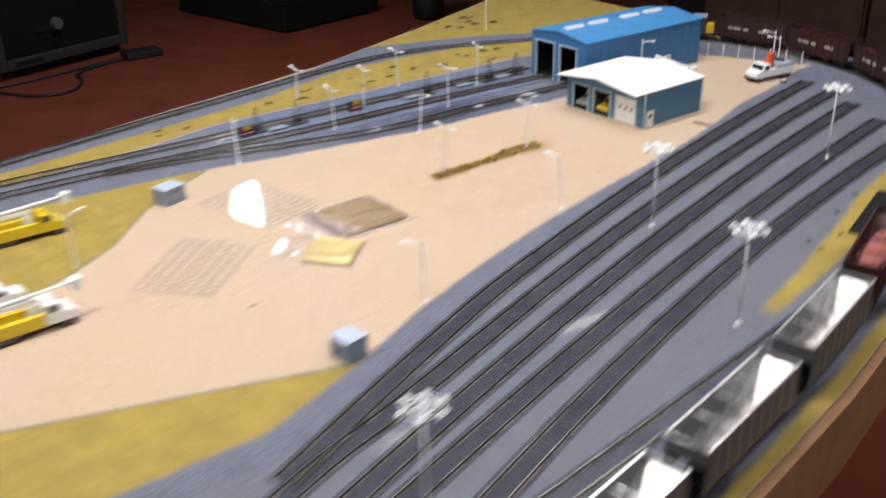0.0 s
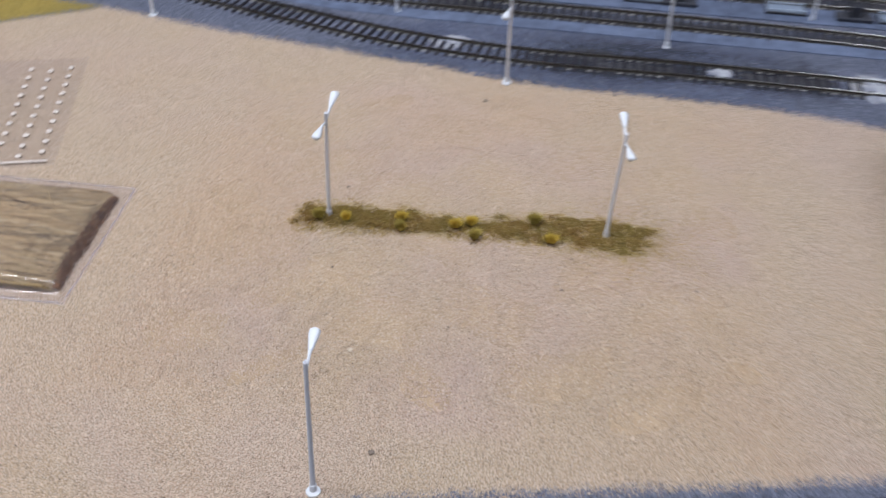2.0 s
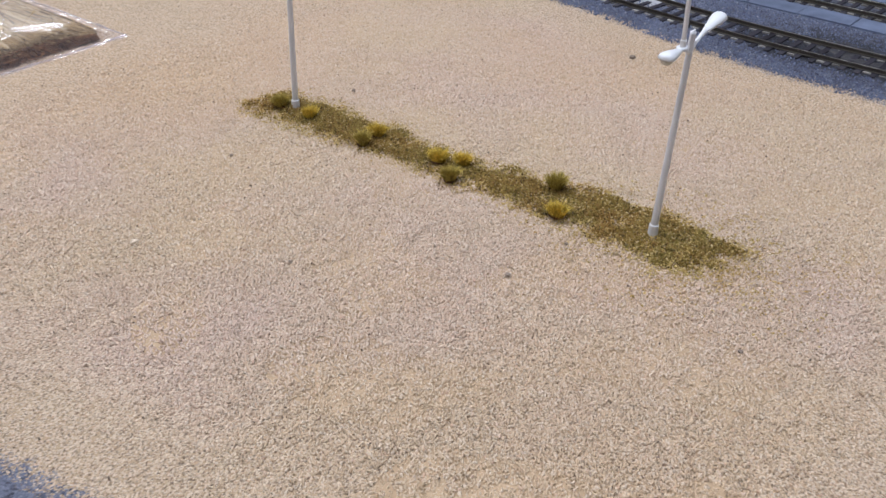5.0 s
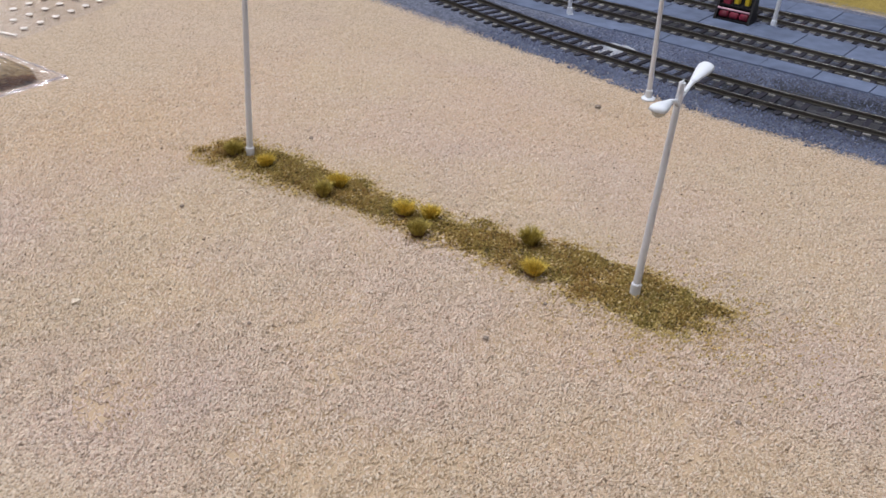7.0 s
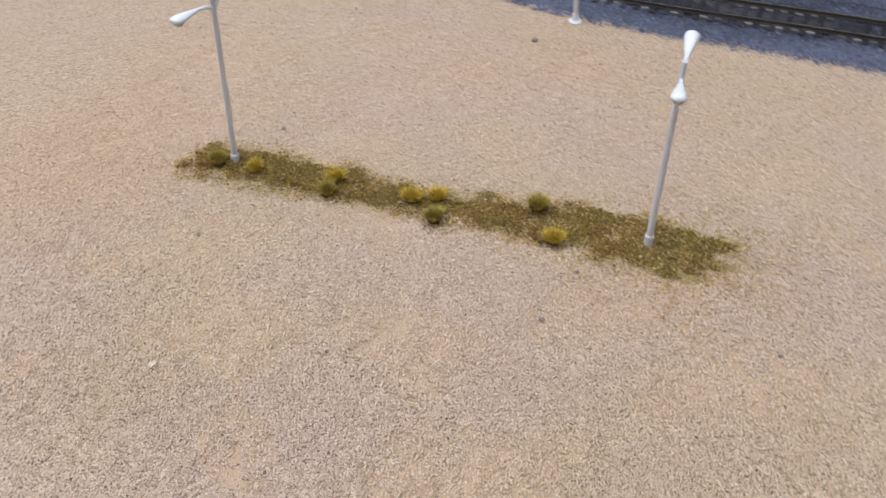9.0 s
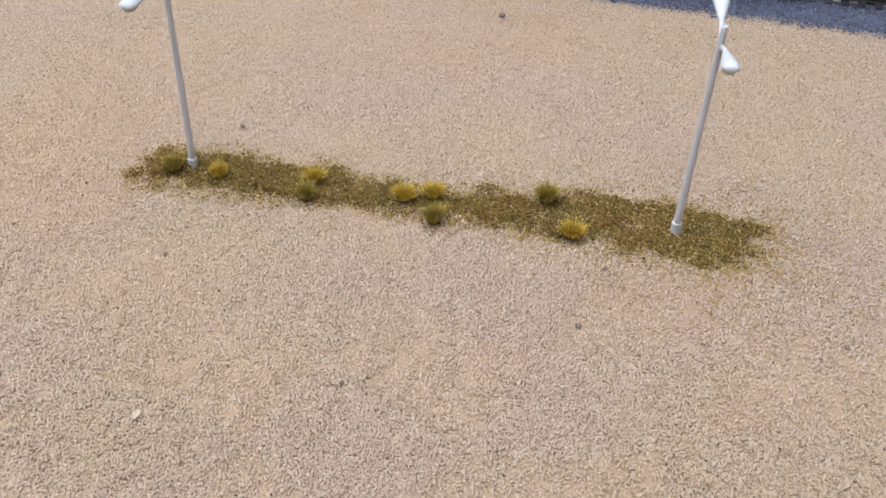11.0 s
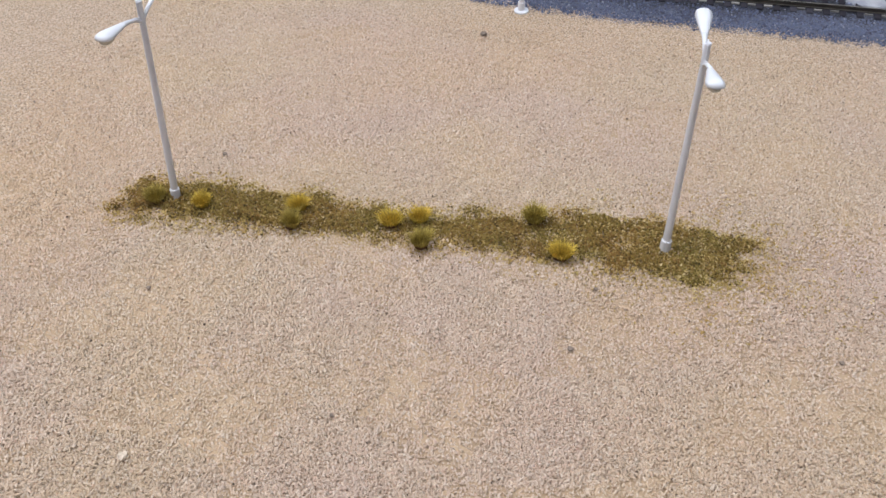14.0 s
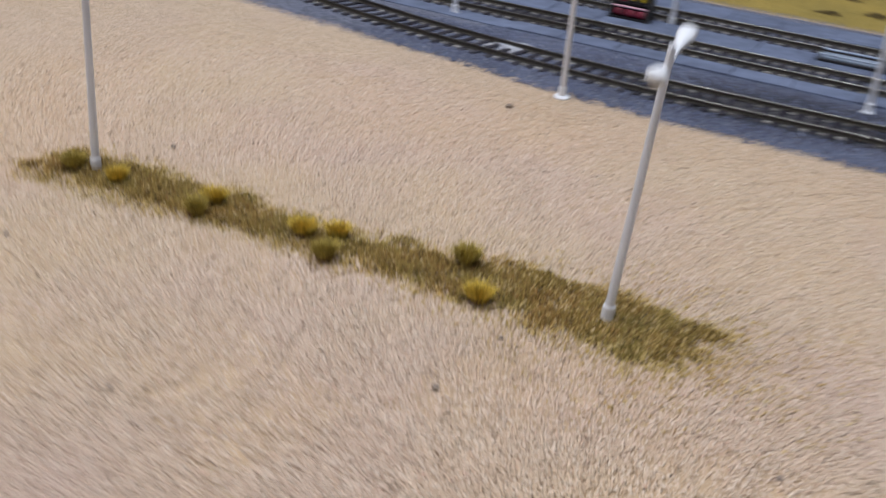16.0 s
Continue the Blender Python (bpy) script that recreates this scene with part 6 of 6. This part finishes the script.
bucket_truck(-1.0, 68.0, 172.5, M_WHITE, M_WHITE, M_CABTOP, "white utility truck with an orange turret parked on the sand", L=8.3, accent=M_ORANGE, reach=False)
bucket_truck(-9.7, 54.2, -96, M_WHITE, M_YELLOW, M_WHITE, "white and yellow bucket truck parked beside the garage", L=8.0, boom_rise=-0.3)
bucket_truck(-14.0, -48.0, 0, M_YELLOW, M_YELLOW, M_WHITE, "yellow bucket truck with a white boom parked on the turf", boom_rise=0.5)
bucket_truck(7.9, -54.0, 3, M_WHITE, M_YELLOW, M_WHITE, "white-cabbed bucket truck with a yellow body parked on the sand")


def small_car(x, y, z, rz, paint, label, pickup=False, size=1.0):
    c = thing("car", x, y, z, rz, label, "car", "parked cars")
    side = [(-2.4, 0.35), (2.4, 0.35), (2.45, 0.85), (2.2, 1.05), (1.1, 1.2), (0.55, 1.85), (-0.7, 1.9), (-1.1, 1.25), (-2.4, 1.2)] if pickup else \
        [(-2.4, 0.35), (2.4, 0.35), (2.45, 0.8), (2.2, 0.98), (1.2, 1.12), (0.6, 1.68), (-1.3, 1.72), (-2.0, 1.15), (-2.4, 1.05)]
    part("body", prism(side, -1.0, 1.0, axis="x"), paint, c)
    part("windscreen", prism([(0.66, 1.66), (1.14, 1.18), (1.18, 1.20), (0.70, 1.70)], -0.85, 0.85, axis="x"), M_GLASSDARK, c)
    for s in (-1, 1):
        part("side_window", box(min(s * 1.0, s * 1.02), max(s * 1.0, s * 1.02), -0.9, 0.5, 1.2, 1.6), M_GLASSDARK, c)
        part("headlight", box(s * 0.7 - 0.16, s * 0.7 + 0.16, 2.4, 2.48, 0.68, 0.85), M_LENS, c)
        for yy in (-1.5, 1.5):
            wheel(s * 0.85, yy, 0.38, c, 0.25)
    part("bumper", box(-1, 1, 2.42, 2.52, 0.4, 0.6), M_BLACKMETAL, c)
    c.scale = (size, size, size)
    return c


small_car(-8.75, 35.55, 0.05, 180, M_SILVERCAR, "silver-grey pickup parked in the open garage bay", True, 1.15)
small_car(-4.5, 35.75, 0.05, 180, M_YELLOW, "yellow car parked in the open garage bay", True, 1.2)
small_car(0.3, -55.0, 0.0, 3, M_WHITE, "white pickup parked between utility trucks", True)


# ---- freight cars ----
def along(s_y, right=True):
    """A place and heading on the main line at a given y (right: the near side), as x, y, degrees."""
    line = spline([p for p in MAIN if (p[0] > 10) == right or p[1] > 75], 0.3)
    line = line[line[:, 0] > 12] if right else line
    k = int(np.argmin(abs(line[:, 1] - s_y)))
    d = line[min(k + 5, len(line) - 1)] - line[max(k - 5, 0)]
    return float(line[k][0]), float(line[k][1]), math.degrees(math.atan2(-d[0], d[1]))


def at_s(where):
    """A place and heading on the far end of the main line, at a given x."""
    line = spline(MAIN[8:16], 0.3)
    k = int(np.argmin(abs(line[:, 0] - where)))
    d = line[min(k + 5, len(line) - 1)] - line[max(k - 5, 0)]
    return float(line[k][0]), float(line[k][1]), math.degrees(math.atan2(-d[0], d[1]))


def truck_set(y, parent):
    b = part("bogie", box(-0.95, 0.95, y - 1.1, y + 1.1, 0.65, 0.95, 0.05), M_BLACKMETAL, parent)
    for s in (-1, 1):
        part("sideframe", box(s * 1.02 - 0.09, s * 1.02 + 0.09, y - 1.15, y + 1.15, 0.62, 1.05, 0.04), M_BLACKMETAL, b)
    for yy in (y - 0.75, y + 0.75):
        part("wheelset", tube([(-0.86, yy, 0.83), (0.86, yy, 0.83)], 0.42, 14), M_BLACKMETAL, b)


def hopper_car(x, y, rz, outer, inner, label, L=14.6, load=None, marks=True):
    """Open hopper: thin walls, sloped ends inside, cross bars, ribs outside."""
    c = thing("hopper_car", x, y, 0, rz, label, "freight car", "freight cars on the main line")
    w, top, bot, t = 1.72, 4.9, 1.25, 0.08
    part("underframe", box(-0.5, 0.5, -L / 2, L / 2, 0.95, 1.3), M_BLACKMETAL, c)
    for s in (-1, 1):
        side = part("side", box(min(s * (w - t), s * w), max(s * (w - t), s * w), -L / 2, L / 2, bot + 0.3, top), outer, c)
        part("rim", box(min(s * (w - 0.16), s * (w + 0.06)), max(s * (w - 0.16), s * (w + 0.06)), -L / 2, L / 2, top, top + 0.1), inner, side)
        for k in range(9):
            yy = -L / 2 + 0.5 + k * (L - 1.0) / 8
            part("rib", box(min(s * w, s * (w + 0.09)), max(s * w, s * (w + 0.09)), yy - 0.07, yy + 0.07, bot + 0.3, top), outer, side)
        if marks:
            bm = bmesh.new()
            for a, l in ((-4.2, 2.6), (-1.2, 1.0), (1.8, 1.9)):
                box(min(s * (w + 0.01), s * (w + 0.03)), max(s * (w + 0.01), s * (w + 0.03)), a, a + l, 3.0, 3.5, bm=bm)
            part("lettering", bm, M_LETTER, side, "row of pale lettering bars")
    for s in (-1, 1):
        e0, e1 = s * (L / 2), s * (L / 2 - 0.09)
        part("end_wall", box(-w + t, w - t, min(e0, e1), max(e0, e1), top - 1.5, top), outer, c)
        part("end_rim", box(-w + 0.16, w - 0.16, min(e0, e1 - 0.06 * s), max(e0, e1 - 0.06 * s), top, top + 0.1), inner, c)
        slope = prism([(s * (L / 2 - 0.1), top - 0.5), (s * (L / 2 - 0.1), top - 0.62), (s * (L / 2 - 3.6), bot + 0.2), (s * (L / 2 - 3.6), bot + 0.34)], -w + t, w - t, axis="x")
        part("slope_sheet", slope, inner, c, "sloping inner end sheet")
        part("coupler", box(-0.14, 0.14, min(s * L / 2, s * (L / 2 + 0.55)), max(s * L / 2, s * (L / 2 + 0.55)), 1.0, 1.25), M_BLACKMETAL, c)
        truck_set(s * (L / 2 - 2.1), c)
        for q in (-1, 1):
            part("corner_post", box(min(q * (w - 0.16), q * w), max(q * (w - 0.16), q * w), min(e0, e0 + 0.05 * s), max(e0, e0 + 0.05 * s), bot, top), outer, c)
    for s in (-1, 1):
        # upright inner sides of silver cars take the darker silver, as shading
        part("inner_side", box(min(s * (w - t - 0.03), s * (w - t)), max(s * (w - t - 0.03), s * (w - t)), -L / 2 + 0.1, L / 2 - 0.1, bot + 0.3, top - 0.05), M_SILVER if inner is M_SILVERLIT else inner, c)
    for k in (-1, 0, 1):
        ridge = prism([(k * 2.4 - 1.1, bot + 0.2), (k * 2.4 + 1.1, bot + 0.2), (k * 2.4, bot + 1.5)], -w + t + 0.04, w - t - 0.04, axis="x")
        part("hopper_ridge", ridge, inner, c)
        part("crossbar", box(-w + t, w - t, k * 3.2 - 0.09, k * 3.2 + 0.09, top - 0.42, top - 0.26), inner, c)
    part("hopper_floor", box(-w + t, w - t, -L / 2 + 3.5, L / 2 - 3.5, bot + 0.1, bot + 0.2), inner, c)
    for k in (-1, 1):
        part("outlet", prism([(k * 2.0 - 0.9, bot + 0.15), (k * 2.0 + 0.9, bot + 0.15), (k * 2.0 + 0.35, 0.6), (k * 2.0 - 0.35, 0.6)], -1.2, 1.2, axis="x"), outer, c)
    if load:
        bm = bmesh.new()
        bmesh.ops.create_icosphere(bm, subdivisions=3, radius=1.0)
        for v in bm.verts:
            n = 1 + 0.16 * noise.noise(v.co * 2.3)
            v.co = Vector((v.co.x * (w - 0.15) * n, v.co.y * (L / 2 - 1.5) * n, 2.9 + max(-0.4, v.co.z) * 1.2 * n))
        part("load", bm, load, c, "heaped pale red load")
    return c


for y_mid, out, inn, load, label in ((-17.8, M_SILVER, M_SILVERLIT, None, "empty silver open hopper car"), (-0.7, M_SILVER, M_SILVERLIT, None, "empty silver open hopper car"),
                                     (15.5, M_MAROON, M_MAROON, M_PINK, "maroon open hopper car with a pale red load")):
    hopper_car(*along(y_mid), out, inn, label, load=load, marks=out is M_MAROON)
hopper_car(*along(-34.6), M_SILVER, M_SILVERLIT, "empty silver open hopper car", marks=False)


def black_plate():
    """A thin dark slab lying on the turf between the yard and the main line."""
    p = thing("black_slab", label="thin flat black slab lying on the turf beside the main line", category="slab")
    part("plate", prism([(42.6, 23.7), (46.2, 24.6), (41.6, 38.4), (38.0, 37.0)], 0.05, 0.32, axis="z"), M_BLACK, p)
    part("lip", prism([(42.75, 24.0), (46.0, 24.8), (45.9, 25.1), (42.65, 24.3)], 0.32, 0.38, axis="z"), M_BLACKMETAL, p)
    return p


black_plate()
for xm in (26.2, 13.0, -1.4, -16.0):
    hopper_car(*at_s(xm), M_MAROON, M_MAROON, "maroon open hopper car with pale lettering on the far curve", L=13.8)


def locomotive(x, y, rz):
    c = thing("locomotive", x, y, 0, rz, "dark grey diesel locomotive with a yellow nose behind the engine house", "locomotive")
    part("frame", box(-1.6, 1.6, -8, 8, 0.95, 1.35, 0.05), M_BLACKMETAL, c)
    hood = part("hood", box(-1.1, 1.1, -7.4, 3.8, 1.35, 4.0, 0.12), M_RACK, c)
    for k in range(3):
        part("fan", tube([(0, -6.2 + 1.7 * k, 4.0), (0, -6.2 + 1.7 * k, 4.22)], [0.62, 0.55], 16), M_BLACKMETAL, hood)
    part("exhaust_stack", box(-0.25, 0.25, 0.6, 1.5, 4.0, 4.35, 0.04), M_BLACKMETAL, hood)
    cab = part("cab", box(-1.5, 1.5, 3.8, 6.0, 1.35, 4.35, 0.12), M_RACK, c)
    part("roof", box(-1.58, 1.58, 3.7, 6.2, 4.35, 4.55, 0.06), M_CABINET, cab, "paler grey cab roof")
    part("windscreen", box(-1.2, 1.2, 6.0, 6.03, 3.4, 4.1), M_GLASSDARK, cab)
    part("nose", box(-1.0, 1.0, 6.03, 7.6, 1.35, 3.1, 0.2), M_YELLOW, c, "yellow nose")
    for s in (-1, 1):
        part("cab_window", box(min(s * 1.5, s * 1.52), max(s * 1.5, s * 1.52), 4.2, 5.5, 3.4, 4.1), M_GLASSDARK, cab)
        part("handrail", tube([(s * 1.5, -7.4, 1.35), (s * 1.5, -7.4, 2.4), (s * 1.5, 3.4, 2.4), (s * 1.5, 3.4, 1.35)], 0.05, 6), M_POLE, c)
        truck_set(s * 5.2, c)
    return c


locomotive(*at_s(-30.0)[:2], at_s(-30.0)[2])
crate = thing("small_crate", 2.2, 67.6, 0.06, 30, label="tiny dark crate with a pale lid on the sand", category="crate")
part("body", box(-0.5, 0.5, -0.3, 0.3, 0, 0.35, 0.03), M_BLACKMETAL, crate)
part("lid", box(-0.4, 0.3, -0.28, 0.2, 0.35, 0.43, 0.02), M_DOOR, crate, "pale lid")
